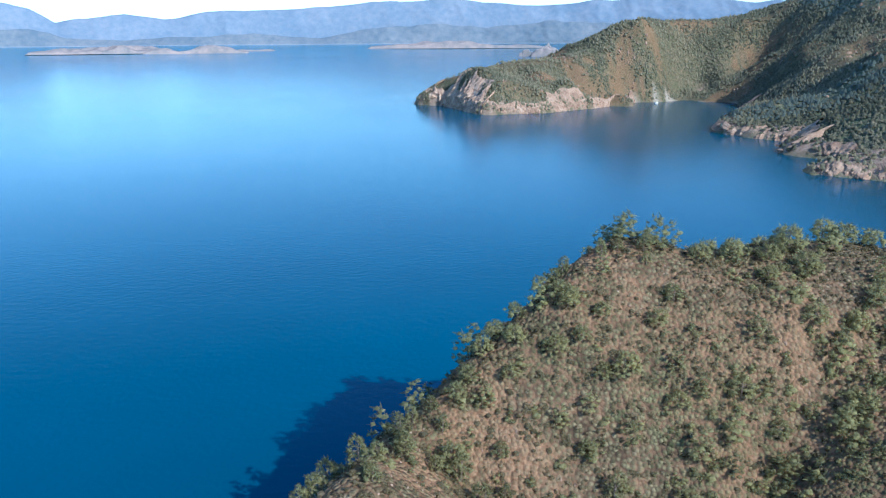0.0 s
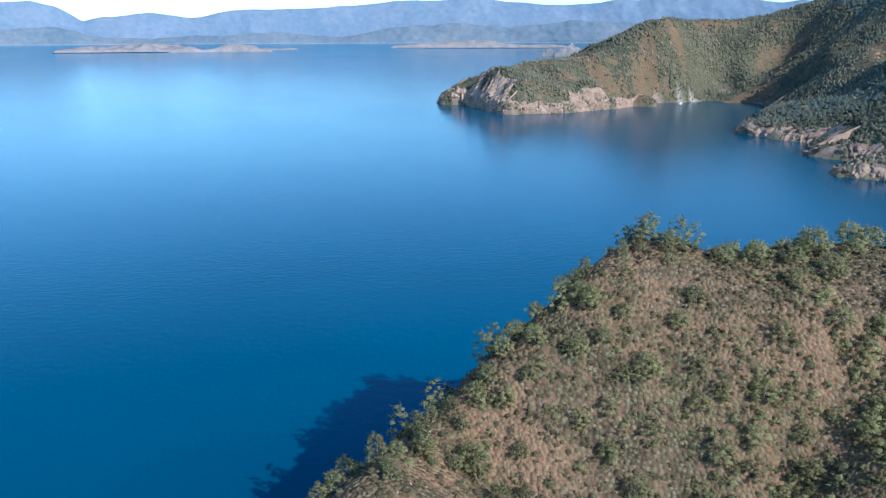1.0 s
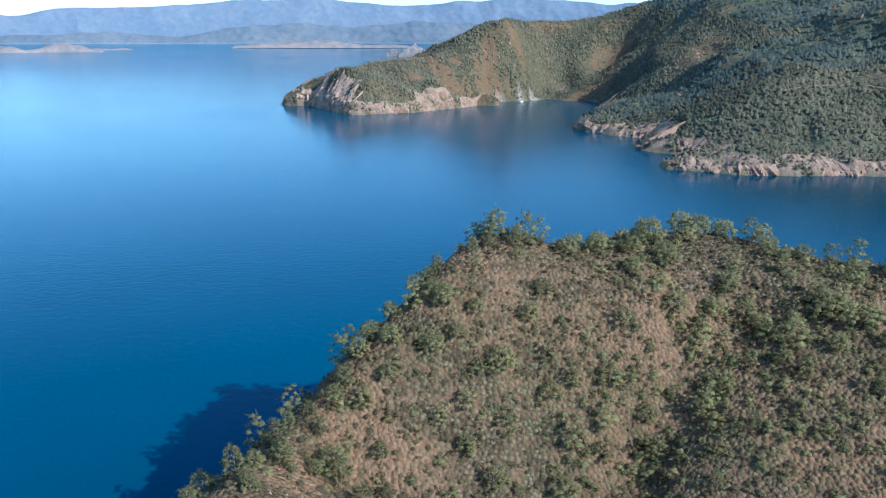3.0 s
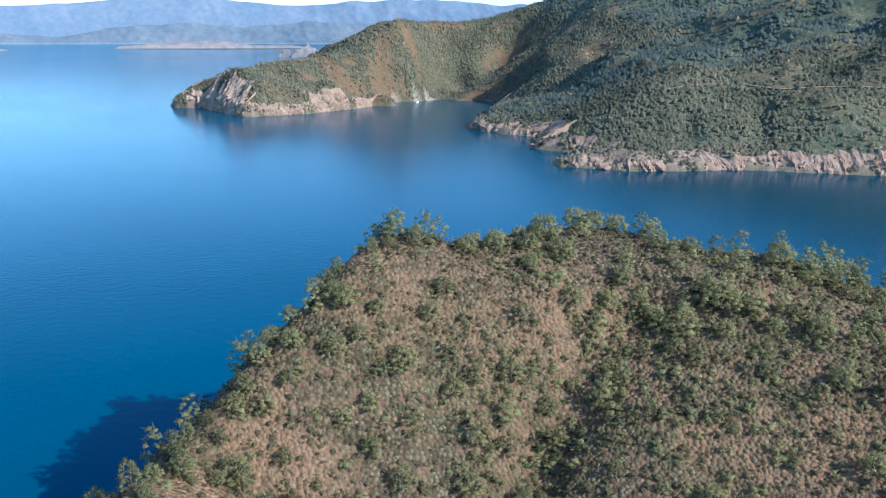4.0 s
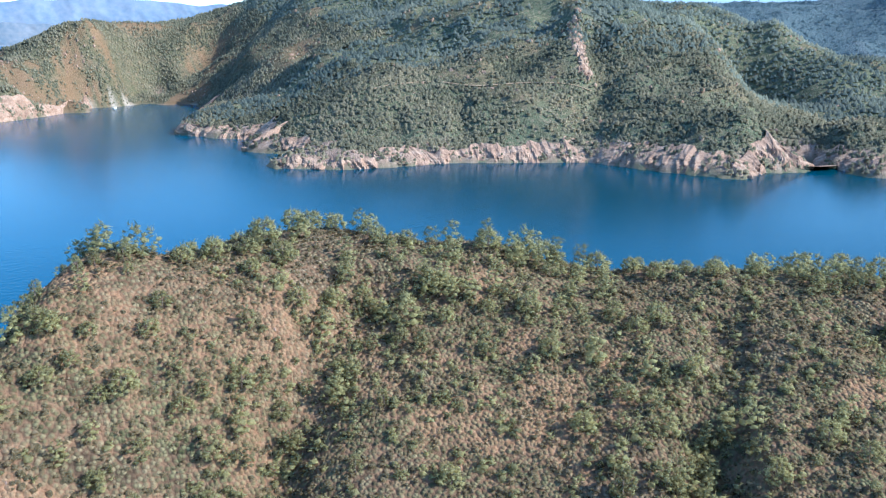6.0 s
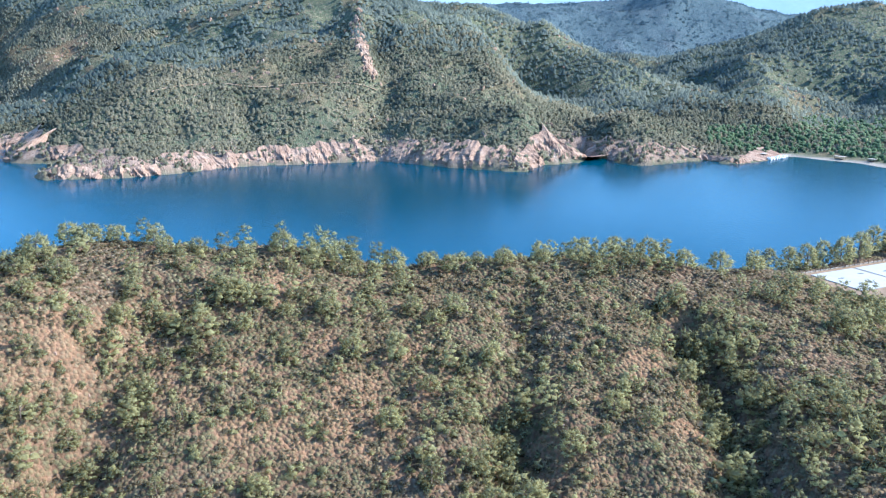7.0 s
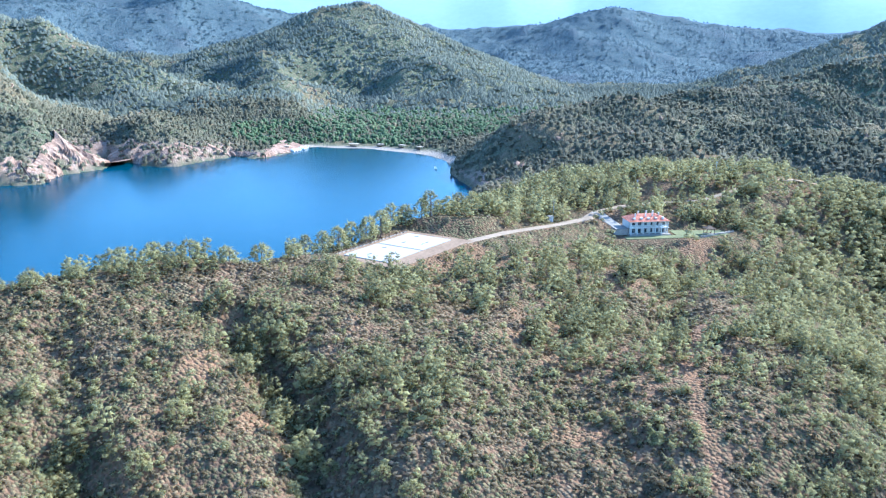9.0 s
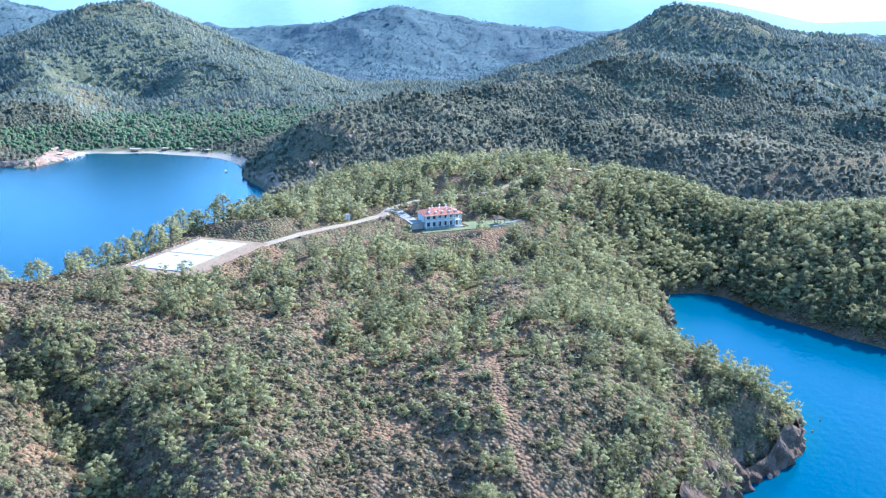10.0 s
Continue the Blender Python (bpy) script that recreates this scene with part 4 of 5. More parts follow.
# ---- rocks of the shores ----
def rock_material(name="shore rock", wet=1.0):
    m, nodes, links, p = material(name, 0.9)
    coarse, fine = texture(nodes, links, 9, 4), texture(nodes, links, 1.1, 6)
    colour = ramp(nodes, links, coarse, [(0.3, (0.15, 0.08, 0.054)), (0.5, (0.31, 0.19, 0.128)), (0.7, (0.42, 0.305, 0.225))])
    colour = blend(nodes, links, 0.45, colour, ramp(nodes, links, fine, [(0.3, (0.11, 0.066, 0.048)), (0.7, (0.37, 0.27, 0.20))]))
    # wet only multiplies the base tone: below one darker, above one paler.
    colour = blend(nodes, links, 1.0, colour, (wet, wet * 0.98, wet * 0.95), "MULTIPLY")
    links.new(colour, p.inputs["Base Color"])
    bump(nodes, links, p, fine, 0.8, 0.6)
    return m


# DARK_ROCK is the shore rock with its base tone cut to 0.42.
ROCK, DARK_ROCK = rock_material(), rock_material("brown-grey rock", 0.42)
PALE_ROCK = rock_material("pale limestone", 1.35)


BUTTRESSES = [(418, 551, 20), (456, 518, 15), (495, 460, 16), (614, 325, 18), (368, 563, 16)]  # taller rock: x, y, spread


def cliff_face(name, line, reach, seed, label, gap=1.0, rows=18, mat=None):
    """A craggy rock face from the waterline up to the slope, with slanting fins and clefts."""
    p = np.array(dense([q[:2] for q in line], gap), float)
    g = np.stack([shape(p[:, 0] + 8, p[:, 1]) - shape(p[:, 0] - 8, p[:, 1]), shape(p[:, 0], p[:, 1] + 8) - shape(p[:, 0], p[:, 1] - 8)], 1)
    for _ in range(14):
        g[1:-1] = (g[:-2] + 2 * g[1:-1] + g[2:]) / 4
    g /= np.linalg.norm(g, axis=1, keepdims=True) + 1e-9
    run = np.r_[0, np.cumsum(np.linalg.norm(np.diff(p, axis=0), axis=1))]
    back = reach * (0.75 + 0.75 * fbm(run, run * 0 + seed, 55, 4, seed, 0.6))
    back = np.clip(back, reach * 0.25, reach * 1.9)
    for bx, by, spread in BUTTRESSES:
        tall = np.exp(-((p[:, 0] - bx) ** 2 + (p[:, 1] - by) ** 2) / spread ** 2)
        back = back * (1 - 0.6 * tall) + 21 * tall * (1 + 0.35 * fbm(run, run * 0 + seed, 9, 3, seed + 4))
    top = p + g * back[:, None]
    height = np.maximum(land(top[:, 0], top[:, 1])[0], 3.0) + 0.6 + 0.045 * reach * np.maximum(0, ridged(run, run * 0 + seed, 13, 3, seed + 2))
    f = np.linspace(0, 1, rows)[None, :]
    z = -1.5 + (height[:, None] + 1.5) * f ** 0.85
    slant = run[:, None] + 0.35 * z + 2.5 * fbm(run[:, None].repeat(rows, 1).ravel(), z.ravel(), 22, 2, seed + 31).reshape(z.shape)
    fin = ridged(slant.ravel(), z.ravel() * 0.3 + seed, 7, 4, seed).reshape(z.shape)
    chip = fbm(slant.ravel(), z.ravel(), 3.2, 3, seed + 9).reshape(z.shape)
    bold = 0.65 + 0.5 * fbm(slant.ravel(), z.ravel(), 48, 2, seed + 21).reshape(z.shape)
    out = (0.17 * reach * bold * fin + 2.2 * chip) * np.sin(np.pi * np.clip(f, 0.12, 1.0)) ** 0.5 * (1 - 0.6 * f)
    off = back[:, None] * f ** 1.35 - out - 2.0
    x, y = p[:, 0, None] + g[:, 0, None] * off, p[:, 1, None] + g[:, 1, None] * off
    faces = grid_faces(len(p), rows)
    faces = np.concatenate([faces[:, [0, 1, 2]], faces[:, [0, 2, 3]]])
    me = array_mesh(name, np.stack([x.ravel(), y.ravel(), z.ravel()], 1), faces, mat or ROCK, smooth=False)
    return tagged(new(name, me), label, "cliff", kind="structure")


cliff_face("cliff_tip", FAR_SHORE[:3], 34, 5, "tall pale grey cliff at the tip of the headland", 2.2, 16, PALE_ROCK)
cliff_face("cliff_headland", FAR_SHORE[2:6], 17, 3, "pale pink and grey rock cliff of the headland", 2.2)
cliff_face("cliff_bay", FAR_SHORE[8:], 25, 7, "jagged pink-brown sea cliff with slanting fins")
cliff_face("cliff_inner", BAY_HEAD[:10], 20, 11, "broken pink-brown sea cliff under pines")
cliff_face("cliff_spur", SPUR_EDGE, 7, 17, "dark brown-grey rock face at the end of the spur", 0.7, 11, DARK_ROCK)
cliff_face("cliff_inlet", INLET_EDGE, 6, 19, "dark brown-grey rock at the inlet", 0.9, 11, DARK_ROCK)


def crag_template(rng):
    """An angular block, as flat triangles."""
    bm = bmesh.new()
    bmesh.ops.create_icosphere(bm, subdivisions=1, radius=1.0)
    for v in bm.verts:
        v.co *= rng.uniform(0.6, 1.25)
        v.co.x, v.co.z = v.co.x * 0.7 + 0.25 * v.co.z, v.co.z * 1.15
    tri = np.array([v.co[:] for f in bm.faces for v in f.verts])
    bm.free()
    return tri, flat_normals(tri)


def shore_rock(x, y, size, label):
    tri, nor = crag_template(RNG)
    me = array_mesh("sea_rock", tri * size, np.arange(len(tri)).reshape(-1, 3), ROCK, smooth=False)
    ob = tagged(new("sea_rock", me), label, "rock", "rocks in the sea")
    ob.matrix_world = pose(x, y, 0.2 * size, 0, 0, RNG.uniform(0, 360))


shore_rock(284, 712, 4.2, "pointed pale rock standing in the sea")
shore_rock(291, 708, 2.2, "small pale rock standing in the sea")
for x, y, size in [(272, 603, 2.0), (200, -112, 0.35), (202, -113, 0.25), (194, -107, 0.4), (181, -96, 0.8), (172, -86, 0.9), (558, 384, 2.4), (527, 372, 2.6)]:
    shore_rock(x, y, size, "low wet rock at the waterline")


def crags(name, places, size, label):
    sets, pick = [], RNG.integers(10, size=len(places))
    for k in range(10):
        tri, nor = crag_template(RNG)
        some = places[pick == k]
        n = len(some)
        sets.append(stamped(tri, nor, some - (0, 0, 0.3), RNG.uniform(*size, n), RNG.normal(0.6, 0.5, n), RNG.random(n)))
    return stuff(name, sets, ROCK, label, "rocks")


crags("scree", scatter(40000, 60, 300, -20, 124, lambda x, y, h, rock, bare: 0.06 + 0.25 * bare + 0.3 * rock)[:3000], (0.12, 0.42), "loose pale stones on the red soil")
crags("slope_outcrops", scatter(40000, 430, 1330, -10, 124, lambda x, y, h, rock, bare: 0.5 * bare * (h > 8))[:900], (1.0, 2.6), "pink rock outcrops among the pines")



ridge = dense([(648, 690, 0), (600, 632, 0), (572, 592, 0)], 1.6)
ridge = np.array([(x + RNG.normal(0, 3.2), y + RNG.normal(0, 3.2)) for x, y, _ in ridge for _ in range(2)])
crags("rock_rib", np.column_stack([ridge, land(ridge[:, 0], ridge[:, 1])[0]]), (1.8, 4.2), "jagged rib of red rock among the pines")


# ---- built things ----
def plain_material(name, colour, rough=0.7, spread=0.25, size=0.6, metal=0.0):
    """A paint or mineral surface with grain and larger stains."""
    m, nodes, links, p = material(name, rough)
    p.inputs["Metallic"].default_value = metal
    dark, light = tuple(c * (1 - spread) for c in colour), tuple(min(1.0, c * (1 + spread * 0.6)) for c in colour)
    fine = ramp(nodes, links, texture(nodes, links, size, 5), [(0.3, dark), (0.7, light)])
    wide = ramp(nodes, links, texture(nodes, links, size * 8, 4), [(0.35, dark), (0.65, light)])
    links.new(blend(nodes, links, 0.45, fine, wide), p.inputs["Base Color"])
    bump(nodes, links, p, texture(nodes, links, size * 0.5, 4), 0.3, 0.03)
    return m


WHITE = plain_material("white render", (0.68, 0.63, 0.55), 0.8, 0.12)
SLAB = plain_material("white slab", (0.37, 0.355, 0.33), 0.8, 0.12, 1.5)
GRAVEL = plain_material("pale gravel", (0.28, 0.21, 0.145), 0.95, 0.3, 0.8)
SANDY = plain_material("sandy gravel", (0.25, 0.17, 0.11), 0.95, 0.35, 0.9)
OCHRE = plain_material("ochre earth", (0.33, 0.23, 0.145), 0.95, 0.3, 1.5)
CONCRETE = plain_material("concrete", (0.29, 0.255, 0.21), 0.9, 0.2, 0.7)
TILE = plain_material("red roof tiles", (0.47, 0.17, 0.10), 0.8, 0.3, 0.5)
GLASS = plain_material("dark window glass", (0.04, 0.05, 0.06), 0.12, 0.1)
LAWN = plain_material("lawn", (0.17, 0.17, 0.085), 0.9, 0.3, 1.2)
WOOD = plain_material("weathered timber", (0.16, 0.11, 0.075), 0.9, 0.3, 0.3)
METAL = plain_material("grey metal", (0.42, 0.43, 0.44), 0.45, 0.15, 0.3, 0.6)
STAIN = plain_material("grey stain", (0.15, 0.145, 0.135), 0.9, 0.2)
STONE = plain_material("stone wall", (0.40, 0.33, 0.26), 0.9, 0.35, 0.5)


def box(bm, size, at, turn=0.0, bevel=0.0):
    """A box standing on at; turn in degrees."""
    made = bmesh.ops.create_cube(bm, size=1.0)["verts"]
    for v in made:
        v.co.x, v.co.y, v.co.z = v.co.x * size[0], v.co.y * size[1], (v.co.z + 0.5) * size[2]
    if bevel:
        edges = {e for v in made for e in v.link_edges}
        made = list({v for f in bmesh.ops.bevel(bm, geom=list(edges), offset=bevel, segments=2, affect="EDGES")["faces"] for v in f.verts} | {v for v in made if v.is_valid})
    bmesh.ops.transform(bm, verts=made, matrix=pose(*at, 0, 0, turn))
    return made


def tube(bm, r1, r2, length, at, sides=10):
    made = bmesh.ops.create_cone(bm, cap_ends=True, segments=sides, radius1=r1, radius2=r2, depth=length)["verts"]
    bmesh.ops.translate(bm, verts=made, vec=Vector(at) + Vector((0, 0, length / 2)))
    return made


def part(name, bm, mat, parent=None, label=""):
    """Links a bmesh as one mesh object, under a thing or a part."""
    me = bpy.data.meshes.new(name)
    bm.normal_update()
    bm.to_mesh(me)
    bm.free()
    me.materials.append(mat)
    ob = new(name, me)
    ob.parent = parent
    return tagged(ob, label)


def boxes(*items, bevel=0.0):
    bm = bmesh.new()
    for size, at in items:
        box(bm, size, at, 0.0, bevel)
    return bm


def thing(name, label, category, group=""):
    ob = new(name)
    ob.empty_display_size = 0.5
    return tagged(ob, label, category, group)


def level(x, y):
    return float(land([x], [y])[0][0])


# Roads: strips on the ground, a hand's width thick.
def road_strip(name, line, wide, mat, label, rise=0.12):
    points = [Vector(p) for p in dense(line, 2.5)]
    bm = bmesh.new()
    rows = []
    for k, p in enumerate(points):
        ahead = (points[min(k + 1, len(points) - 1)] - points[max(k - 1, 0)]).normalized()
        side = Vector((ahead.y, -ahead.x, 0)).normalized()
        w = wide * (1 + 0.16 * noise.noise(p * 0.11))
        z = p.z + rise
        ring = [p - side * (w + 0.4), p - side * w, p + side * w, p + side * (w + 0.4)]
        rows.append([bm.verts.new((q.x, q.y, z - (0.5 if n in (0, 3) else 0))) for n, q in enumerate(ring)])
    for a, b in zip(rows, rows[1:]):
        for n in range(3):
            bm.faces.new((a[n], b[n], b[n + 1], a[n + 1]))
    return tagged(part(name, bm, mat), label, "road", kind="structure")


road_strip("road", ROADS[0][0], ROADS[0][1], GRAVEL, "pale dirt road along the ridge")
road_strip("road_ridge", ROADS[1][0], ROADS[1][1], GRAVEL, "narrow pale dirt road between the pines", 0.14)
road_strip("road_drive", ROADS[2][0], ROADS[2][1], CONCRETE, "pale concrete drive down to the house", 0.16)


def draped(line, lift=0.5):
    spots = dense([(x, y, 0) for x, y in line], 6)
    z = np.array([level(x, y) for x, y, _ in spots])
    for _ in range(3):
        z[1:-1] = (z[:-2] + 2 * z[1:-1] + z[2:]) / 4
    return [(x, y, h + lift) for (x, y, _), h in zip(spots, z)]


road_strip("road_hillside", draped(HILL_TRACK, 0.5), 1.6, OCHRE, "ochre track cut along the wooded hillside")
road_strip("road_upper", draped([(376, -69), (384, -84), (420, -108), (470, -128), (506, -139), (516, -126), (540, -112), (549, -115)], 0.6), 1.8, OCHRE, "narrow pale road winding up the wooded hills")


# The two white slabs on their levelled apron.
PAD_TURN = -23.4


def slab_pad():
    pad = thing("slab_yard", "two white concrete slabs on a levelled gravel yard", "paved yard")
    part("gravel_bed", boxes(((40, 25.5, 0.5), (0, -0.5, -0.38)), bevel=0.1), SANDY, pad, "sandy gravel bed")
    for at in (-8.55, 8.55):
        slab = part("slab", boxes(((15.8, 16.4, 0.22), (at, 1.0, 0.12)), bevel=0.03), SLAB, pad, "white concrete slab")
        rng = random.Random(int(at * 10))
        for _ in range(4):
            bm = bmesh.new()
            bmesh.ops.create_circle(bm, cap_ends=True, segments=12, radius=1.0)
            lumps = [rng.uniform(0.6, 1.3) for _ in bm.verts]
            for v, k in zip(bm.verts, lumps):
                v.co *= k
            bmesh.ops.transform(bm, verts=bm.verts, matrix=pose(at + rng.uniform(-6, 6), rng.uniform(-5, 7), 0.345) @ Matrix.Diagonal((rng.uniform(0.7, 1.5), rng.uniform(0.3, 0.7), 1, 1)))
            part("stain", bm, STAIN, slab, "grey damp stain")
    part("joint", boxes(((1.3, 16.4, 0.10), (0, 1.0, 0.12))), CONCRETE, pad, "dark joint between the slabs")
    for k in range(20):
        x = -18.3 + 36.6 * k / 19
        part("post", boxes(((0.12, 0.12, 1.1), (x, 11.2, 0.1))), WOOD, pad)
    part("rail", boxes(((36.6, 0.06, 0.1), (0, 11.2, 0.9))), WOOD, pad)
    part("edge_wall", boxes(((37.6, 0.35, 0.5), (0, 11.55, -0.1))), STONE, pad, "low stone edging")
    pad.matrix_world = pose(247.0, 57.3, 36.0, 0, 0, PAD_TURN)


slab_pad()


def mast(x, y):
    """A small white equipment block with a mast."""
    t = thing("antenna_mast", "white equipment block with a slim mast beside the slabs", "mast")
    part("block", boxes(((1.5, 1.5, 2.2), (0, 0, -0.3)), bevel=0.06), WHITE, t)
    bm = bmesh.new()
    tube(bm, 0.10, 0.06, 4.6, (0.2, 0, 1.8))
    part("pole", bm, METAL, t)
    part("aerial", boxes(((0.25, 0.12, 0.9), (0.2, 0.14, 5.4)), bevel=0.02), METAL, t)
    part("cabinet", boxes(((0.8, 0.5, 1.0), (-0.9, 0.4, -0.2)), bevel=0.03), METAL, t)
    t.matrix_world = pose(x, y, level(x, y), 0, 0, 20)


mast(243.0, 75.5)


def utility_box(x, y):
    t = thing("utility_kiosk", "small white utility kiosk at the road", "kiosk")
    part("body", boxes(((2.0, 1.6, 2.0), (0, 0, -0.2)), bevel=0.04), WHITE, t)
    part("roof", boxes(((2.3, 1.9, 0.14), (0, 0, 1.8)), bevel=0.03), CONCRETE, t)
    part("door", boxes(((0.05, 0.8, 1.5), (-1.01, 0, 0))), METAL, t)
    t.matrix_world = pose(x, y, level(x, y), 0, 0, 25)


utility_box(305, 15.5)


def power_pole(x, y, tall=7.5):
    t = thing("power_pole", "slim grey power pole with a short crossarm", "pole", "power poles")
    bm = bmesh.new()
    tube(bm, 0.16, 0.09, tall + 0.5, (0, 0, -0.5))
    part("pole", bm, METAL, t)
    part("crossarm", boxes(((1.6, 0.1, 0.12), (0, 0, tall - 0.7))), METAL, t)
    for dx in (-0.7, 0.0, 0.7):
        bm = bmesh.new()
        tube(bm, 0.06, 0.04, 0.25, (dx, 0, tall - 0.58), 8)
        part("insulator", bm, WHITE, t)
    t.matrix_world = pose(x, y, level(x, y), 0, 0, 30)


for spot in [(309, 14.5), (352, -17), (372, -50), (420, -75)]:
    power_pole(*spot)


# The house on its terrace.
def house():
    t = thing("house", "white two-storey house with a red tiled hip roof", "house")
    wide, deep, tall = 17.0, 9.0, 6.0
    wall = boxes(((wide, 0.3, tall), (0, deep, -0.4)), ((0.3, deep, tall), (-wide / 2 + 0.15, deep / 2 + 0.15, -0.4)), ((0.3, deep, tall), (wide / 2 - 0.15, deep / 2 + 0.15, -0.4)))
    for k in range(7):
        box(wall, (0.9, 0.3, tall), (-wide / 2 + 0.45 + k * (wide - 0.9) / 6, 0.3, -0.4))
    for z, h in ((-0.4, 0.5), (2.45, 1.0), (5.2, 0.4)):
        box(wall, (wide - 0.1, 0.26, h), (0, 0.3, z))
    part("wall", wall, WHITE, t, "white rendered walls")
    for floor_z in (0.1, 3.3):
        for k in range(6):
            x = -wide / 2 + 0.9 + (k + 0.5) * (wide - 1.8) / 6
            win = part("window", boxes(((1.75, 0.06, 2.2), (x, 0.42, floor_z))), GLASS, t)
            part("frame", boxes(((0.09, 0.1, 2.2), (x - 0.8, 0.36, floor_z)), ((0.09, 0.1, 2.2), (x + 0.8, 0.36, floor_z)), ((0.08, 0.1, 2.2), (x, 0.36, floor_z)), ((1.6, 0.1, 0.09), (x, 0.36, floor_z + 2.1))), WHITE, win)
    for z in (2.55, 5.3):
        part("balcony_slab", boxes(((wide + 0.4, 2.2, 0.22), (0, -0.95, z)), bevel=0.03), WHITE, t)
    for k in range(7):
        x = -wide / 2 + 0.3 + k * (wide - 0.6) / 6
        bm = boxes(((0.36, 0.36, 5.9), (x, -1.8, -0.4)), ((0.5, 0.5, 0.2), (x, -1.8, 2.3)), ((0.5, 0.5, 0.2), (x, -1.8, 5.05)))
        part("column", bm, WHITE, t)
    rail = part("railing", boxes(((wide, 0.07, 0.08), (0, -1.9, 3.65)), ((wide, 0.05, 0.06), (0, -1.9, 2.95))), WHITE, t)
    for k in range(43):
        x = -wide / 2 + 0.2 + k * (wide - 0.4) / 42
        if k % 7:
            part("baluster", boxes(((0.06, 0.06, 0.9), (x, -1.9, 2.77))), WHITE, rail)
    # hip roof with overhanging eaves and tile courses
    bm = bmesh.new()
    ew, y0, y1, z0, rise = wide / 2 + 0.7, -2.4, deep + 0.7, 5.5, 2.5
    mid = (y0 + y1) / 2
    half = (y1 - y0) / 2
    rings = []
    for k in range(13):
        f = k / 12
        for lift in ((0.0, 0.10) if k < 12 else (0.0,)):
            z = z0 + rise * f + lift
            x, y = ew - half * f * 0.9, half * (1 - f) + 0.03
            rings.append([bm.verts.new((sx * x, mid + sy * y, z)) for sx, sy in ((-1, -1), (1, -1), (1, 1), (-1, 1))])
    for a, b in zip(rings, rings[1:]):
        for n in range(4):
            bm.faces.new((a[n], a[(n + 1) % 4], b[(n + 1) % 4], b[n]))
    bm.faces.new(rings[0][::-1])
    bm.faces.new(rings[-1])
    roof = part("roof", bm, TILE, t, "red clay tile hip roof")
    for x, y in ((-5.5, 1.5), (-3.2, 4.5), (-1.0, 1.2), (0.4, 4.6), (2.2, 1.6), (3.4, 4.4), (5.2, 2.0)):
        z = z0 + rise * min(1, (half - abs(y - mid)) / half) - 0.4
        chimney = part("chimney", boxes(((0.5, 0.5, 1.6), (x, y, z)), ((0.66, 0.66, 0.12), (x, y, z + 1.6)), bevel=0.02), WHITE, roof, "white chimney")
    for k in range(5):
        x = -6.4 + 3.2 * k
        part("dormer", boxes(((0.9, 1.3, 0.7), (x, y0 + 2.2, z0 + 0.75)), bevel=0.04), WHITE, roof, "small white dormer")
    part("plinth", boxes(((wide + 1.5, deep + 4.5, 1.2), (0, deep / 2 - 1.2, -1.3)), bevel=0.05), CONCRETE, t)
    garage = part("annex", boxes(((5.5, 6.5, 2.6), (-wide / 2 - 3.2, 3.5, -0.6)), bevel=0.05), STONE, t, "low annex with a flat roof")
    part("annex_roof", boxes(((6.0, 7.0, 0.25), (-wide / 2 - 3.2, 3.5, 2.0)), bevel=0.04), CONCRETE, garage)
    t.matrix_world = pose(306.8, -19.3, 30.0, 0, 0, -72.6) @ Matrix.Scale(0.82, 4)


house()


def terrace():
    bm = bmesh.new()
    n = 14
    rows = []
    for i in range(n + 1):
        row = []
        for j in range(6):
            u, v = i / n, j / 5
            x = 9.5 + 19 * u
            y = -3.0 - 4.5 * (1 - 0.5 * u) + v * (12 - 5 * u)
            row.append(bm.verts.new((x, y, 0.12 + 0.05 * noise.noise((x * 0.3, y * 0.3, 0)))))
        rows.append(row)
    for a, b in zip(rows, rows[1:]):
        for j in range(5):
            bm.faces.new((a[j], b[j], b[j + 1], a[j + 1]))
    made = box(bm, (20, 4.0, 0.3), (0, -5.2, -0.17))
    lawn = tagged(part("lawn", bm, LAWN), "pale green mown lawn on the house terrace", "lawn", kind="structure")
    lawn.matrix_world = pose(306.8, -19.3, 29.55, 0, 0, -72.6)
    w = thing("retaining_wall", "beige stone retaining wall round the terrace", "wall")
    for k in range(9):
        part("wall_panel", boxes(((2.1, 0.4, 1.7), (18 + 1.6 * k, -7.0 + 0.75 * k, -1.2)), bevel=0.04), STONE, w)
    part("coping", boxes(((9.5, 0.5, 0.2), (23.5, -4.2, 0.4)), bevel=0.03), CONCRETE, w)
    w.matrix_world = pose(306.8, -19.3, 29.55, 0, 0, -72.6)
    g = thing("gazebo", "dark timber gazebo with a low pitched roof", "gazebo")
    for sx in (-1, 1):
        for sy in (-1, 1):
            part("post", boxes(((0.16, 0.16, 2.3), (sx * 1.4, sy * 1.4, 0))), WOOD, g)
    bm = bmesh.new()
    bmesh.ops.create_cone(bm, cap_ends=True, segments=4, radius1=2.7, radius2=0.15, depth=0.9, matrix=pose(0, 0, 2.72, 0, 0, 45))
    part("roof", bm, WOOD, g)
    part("bench", boxes(((2.4, 0.5, 0.08), (0, 1.0, 0.45)), ((0.08, 0.5, 0.45), (-1, 1.0, 0)), ((0.08, 0.5, 0.45), (1, 1.0, 0))), WOOD, g)
    g.matrix_world = pose(306.8, -19.3, 29.65, 0, 0, -72.6) @ pose(21.5, -3.4, 0)


terrace()


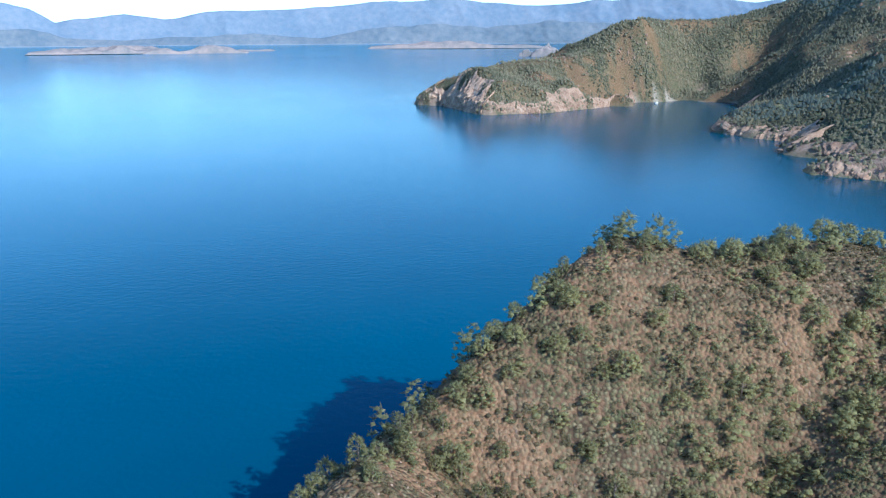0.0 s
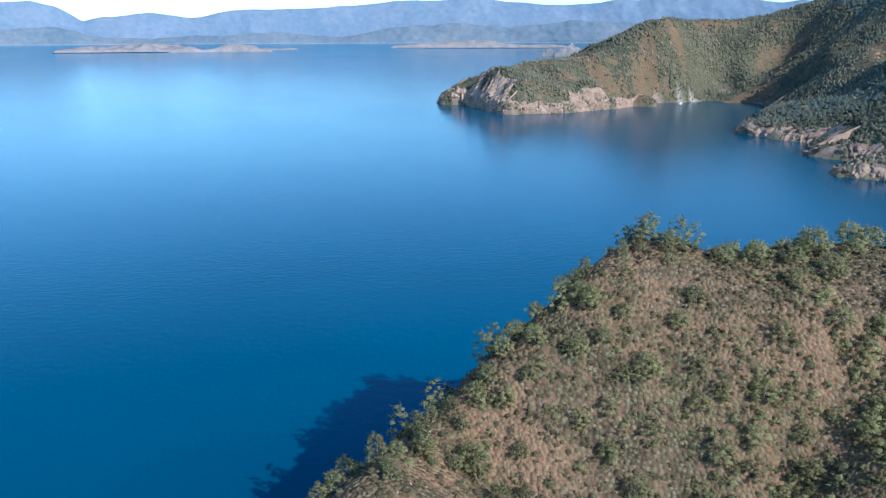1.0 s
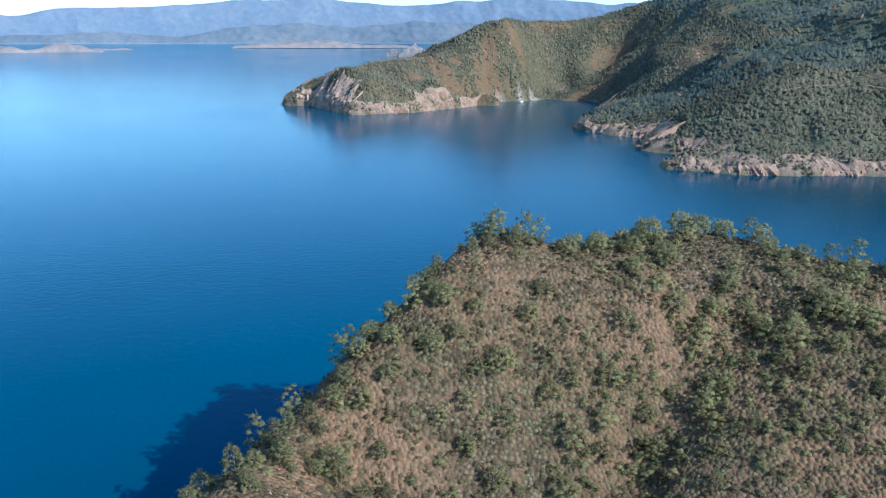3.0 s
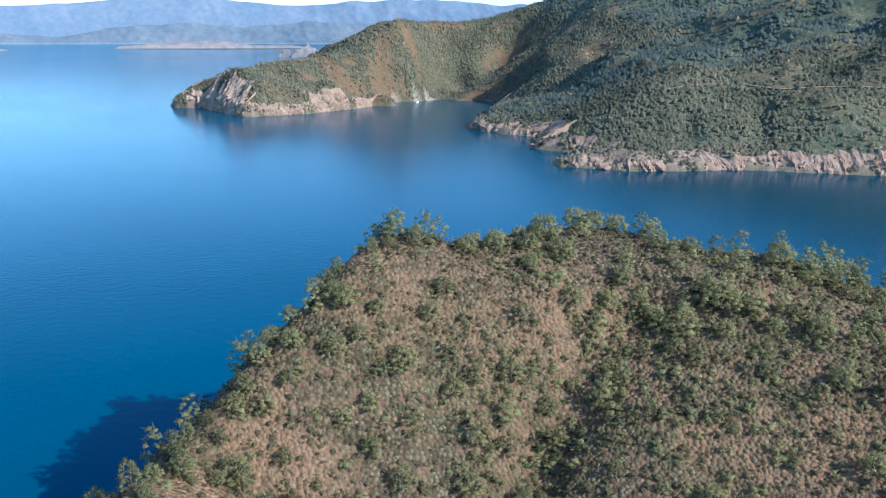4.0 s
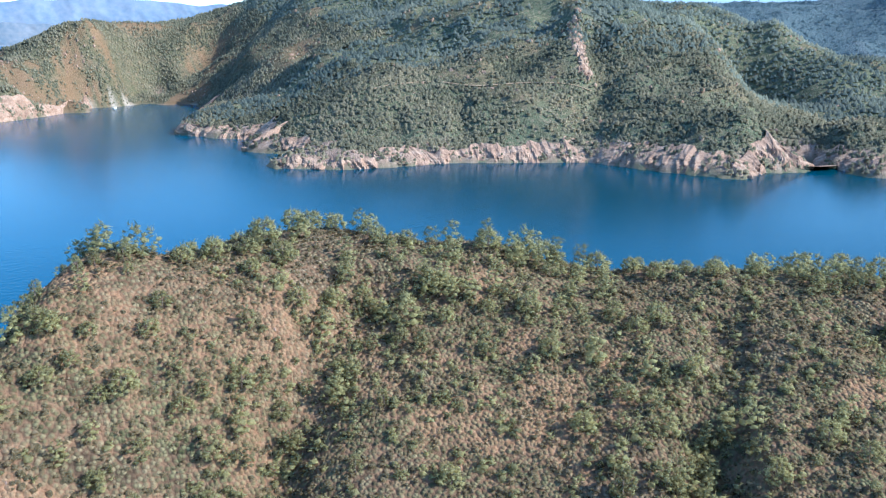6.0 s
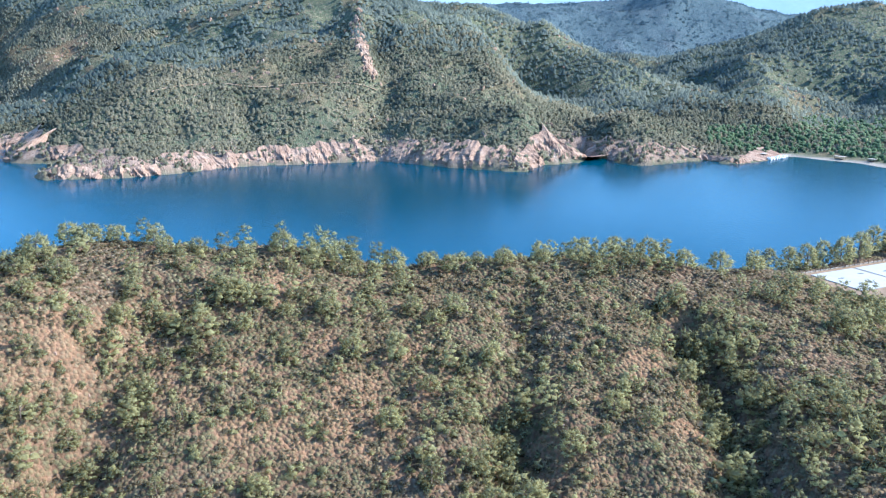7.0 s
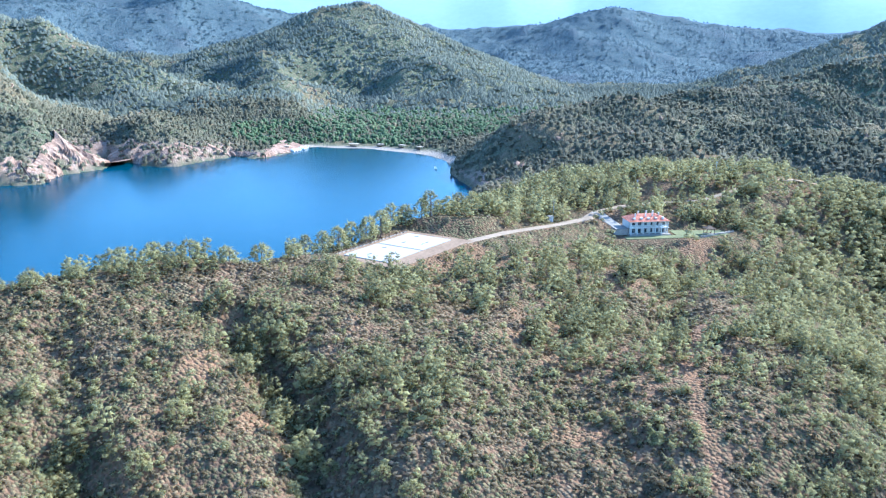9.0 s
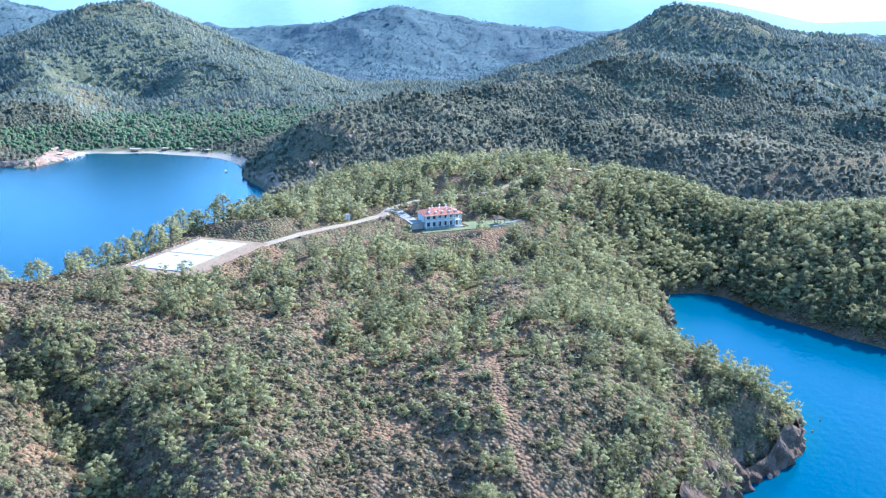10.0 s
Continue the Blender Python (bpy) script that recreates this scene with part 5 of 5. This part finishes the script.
# ---- boats and beach ----
def boat(x, y, turn, size, label):
    b = thing("motor_boat", label, "boat", "moored boats")
    bm = bmesh.new()
    rows = []
    for k in range(9):
        u = k / 8
        half = 0.95 * math.sin(min(1, (1 - u) * 1.7 + 0.05) * math.pi / 2)
        rows.append([bm.verts.new((5.4 * u - 2.7, s * half * w, z)) for s, w, z in ((-1, 1, 0.75 + 0.25 * u * u), (-1, 0.7, -0.2), (1, 0.7, -0.2), (1, 1, 0.75 + 0.25 * u * u))])
    for a, c in zip(rows, rows[1:]):
        for n in range(3):
            bm.faces.new((a[n], a[n + 1], c[n + 1], c[n]))
        bm.faces.new((a[3], a[0], c[0], c[3]))
    bm.faces.new(rows[0])
    bm.faces.new(rows[-1][::-1])
    part("hull", bm, WHITE, b)
    part("cabin", boxes(((1.7, 1.2, 0.8), (0.1, 0, 0.75)), bevel=0.12), WHITE, b)
    part("windscreen", boxes(((0.06, 1.1, 0.5), (1.0, 0, 0.95))), GLASS, b)
    part("outboard", boxes(((0.35, 0.3, 0.7), (-2.85, 0, 0.4)), bevel=0.06), METAL, b)
    b.matrix_world = pose(x, y, 0, 0, 0, turn) @ Matrix.Scale(size, 4)


boat(629, 119, 20, 0.95, "small white motor boat moored in the bay")
boat(252, 1195, 80, 1.6, "white motor boat moored in the far cove")
boat(305, 1222, 40, 1.5, "white motor boat near the cove beach")


def hut(x, y, turn, wide, label):
    t = thing("beach_hut", label, "hut", "beach huts")
    for sx in (-1, 1):
        for sy in (-1, 1):
            part("post", boxes(((0.2, 0.2, 2.4), (sx * wide * 0.42, sy * 1.9, -0.2))), WOOD, t)
    bm = boxes(((wide, 4.6, 0.2), (0, 0, 2.2)))
    part("roof", bm, STONE, t, "flat pale reed roof")
    part("counter", boxes(((wide * 0.7, 0.6, 1.0), (0, 1.5, -0.1)), bevel=0.03), WOOD, t)
    t.matrix_world = pose(x, y, max(0.6, level(x, y)), 0, 0, turn)


for x, y, turn, wide in [(742, 215, 80, 9), (741, 190, 75, 6), (733, 168, 60, 7), (722, 150, 50, 5)]:
    hut(x, y, turn, wide, "open beach hut with a pale flat roof")
hut(716, 268, 10, 8, "dark timber shelter on the rocky spit")


def spit():
    """A heap of white boulders that runs out from the rocks."""
    t = thing("boulder_jetty", "low jetty of white boulders at the end of the beach", "jetty")
    rng = np.random.default_rng(3)
    for k in range(46):
        u = rng.random()
        x, y = 704 + 26 * u + rng.normal(0, 1.3), 258 - 3 * u + rng.normal(0, 1.6)
        bm = bmesh.new()
        bmesh.ops.create_icosphere(bm, subdivisions=1, radius=rng.uniform(0.8, 1.9))
        for v in bm.verts:
            v.co *= rng.uniform(0.75, 1.2)
        bmesh.ops.translate(bm, verts=bm.verts, vec=(x, y, rng.uniform(0.0, 0.8)))
        part("boulder", bm, WHITE, t)


spit()


# ---- islands off the far coast ----
def island(name, az, reach, length, depth, tall, seed, label):
    a0 = radians(az)
    n, m = 60, 14
    u, v = np.meshgrid(np.linspace(-1, 1, n), np.linspace(-1, 1, m), indexing="ij")
    side = u * length / 2
    out = v * depth / 2
    cx, cy = reach * math.sin(a0), reach * math.cos(a0)
    x = cx + side * math.cos(a0) + out * math.sin(a0)
    y = cy - side * math.sin(a0) + out * math.cos(a0)
    rough = fbm(x.ravel(), y.ravel(), length / 5, 4, seed).reshape(x.shape)
    body = np.clip(1 - u ** 2, 0, 1) ** 0.6 * np.clip(1 - v ** 2, 0, 1) ** 0.5
    # Height of the raised sea ring under the island.
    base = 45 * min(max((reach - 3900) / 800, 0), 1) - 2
    z = base + tall * np.clip(body * (0.75 + 0.75 * rough), 0, 2) + 0.3 * tall * (body > 0.15)
    me = array_mesh(name, np.stack([x.ravel(), y.ravel(), z.ravel()], 1), grid_faces(n, m), ISLE, smooth=False)
    tagged(new(name, me), label, "island", "islands off the far coast")


ISLE = range_material("island rock", (0.15, 0.145, 0.145), (0.30, 0.23, 0.205))
island("island", -21.0, 4150, 620, 150, 24, 3, "low rocky island with scrub and a pale pink shore")
island("island", -15.5, 4100, 460, 100, 19, 5, "low pale pink rocky island")
island("island", -12.0, 4200, 200, 60, 7, 8, "thin low rocky islet")
island("island", 5.6, 3600, 64, 40, 22, 11, "blunt rock stack in the sea")
island("island", 7.4, 3550, 190, 70, 34, 13, "steep rocky islet near the headland")
island("island", 1.0, 4300, 860, 130, 20, 17, "low pale rocky shore of the far coast")
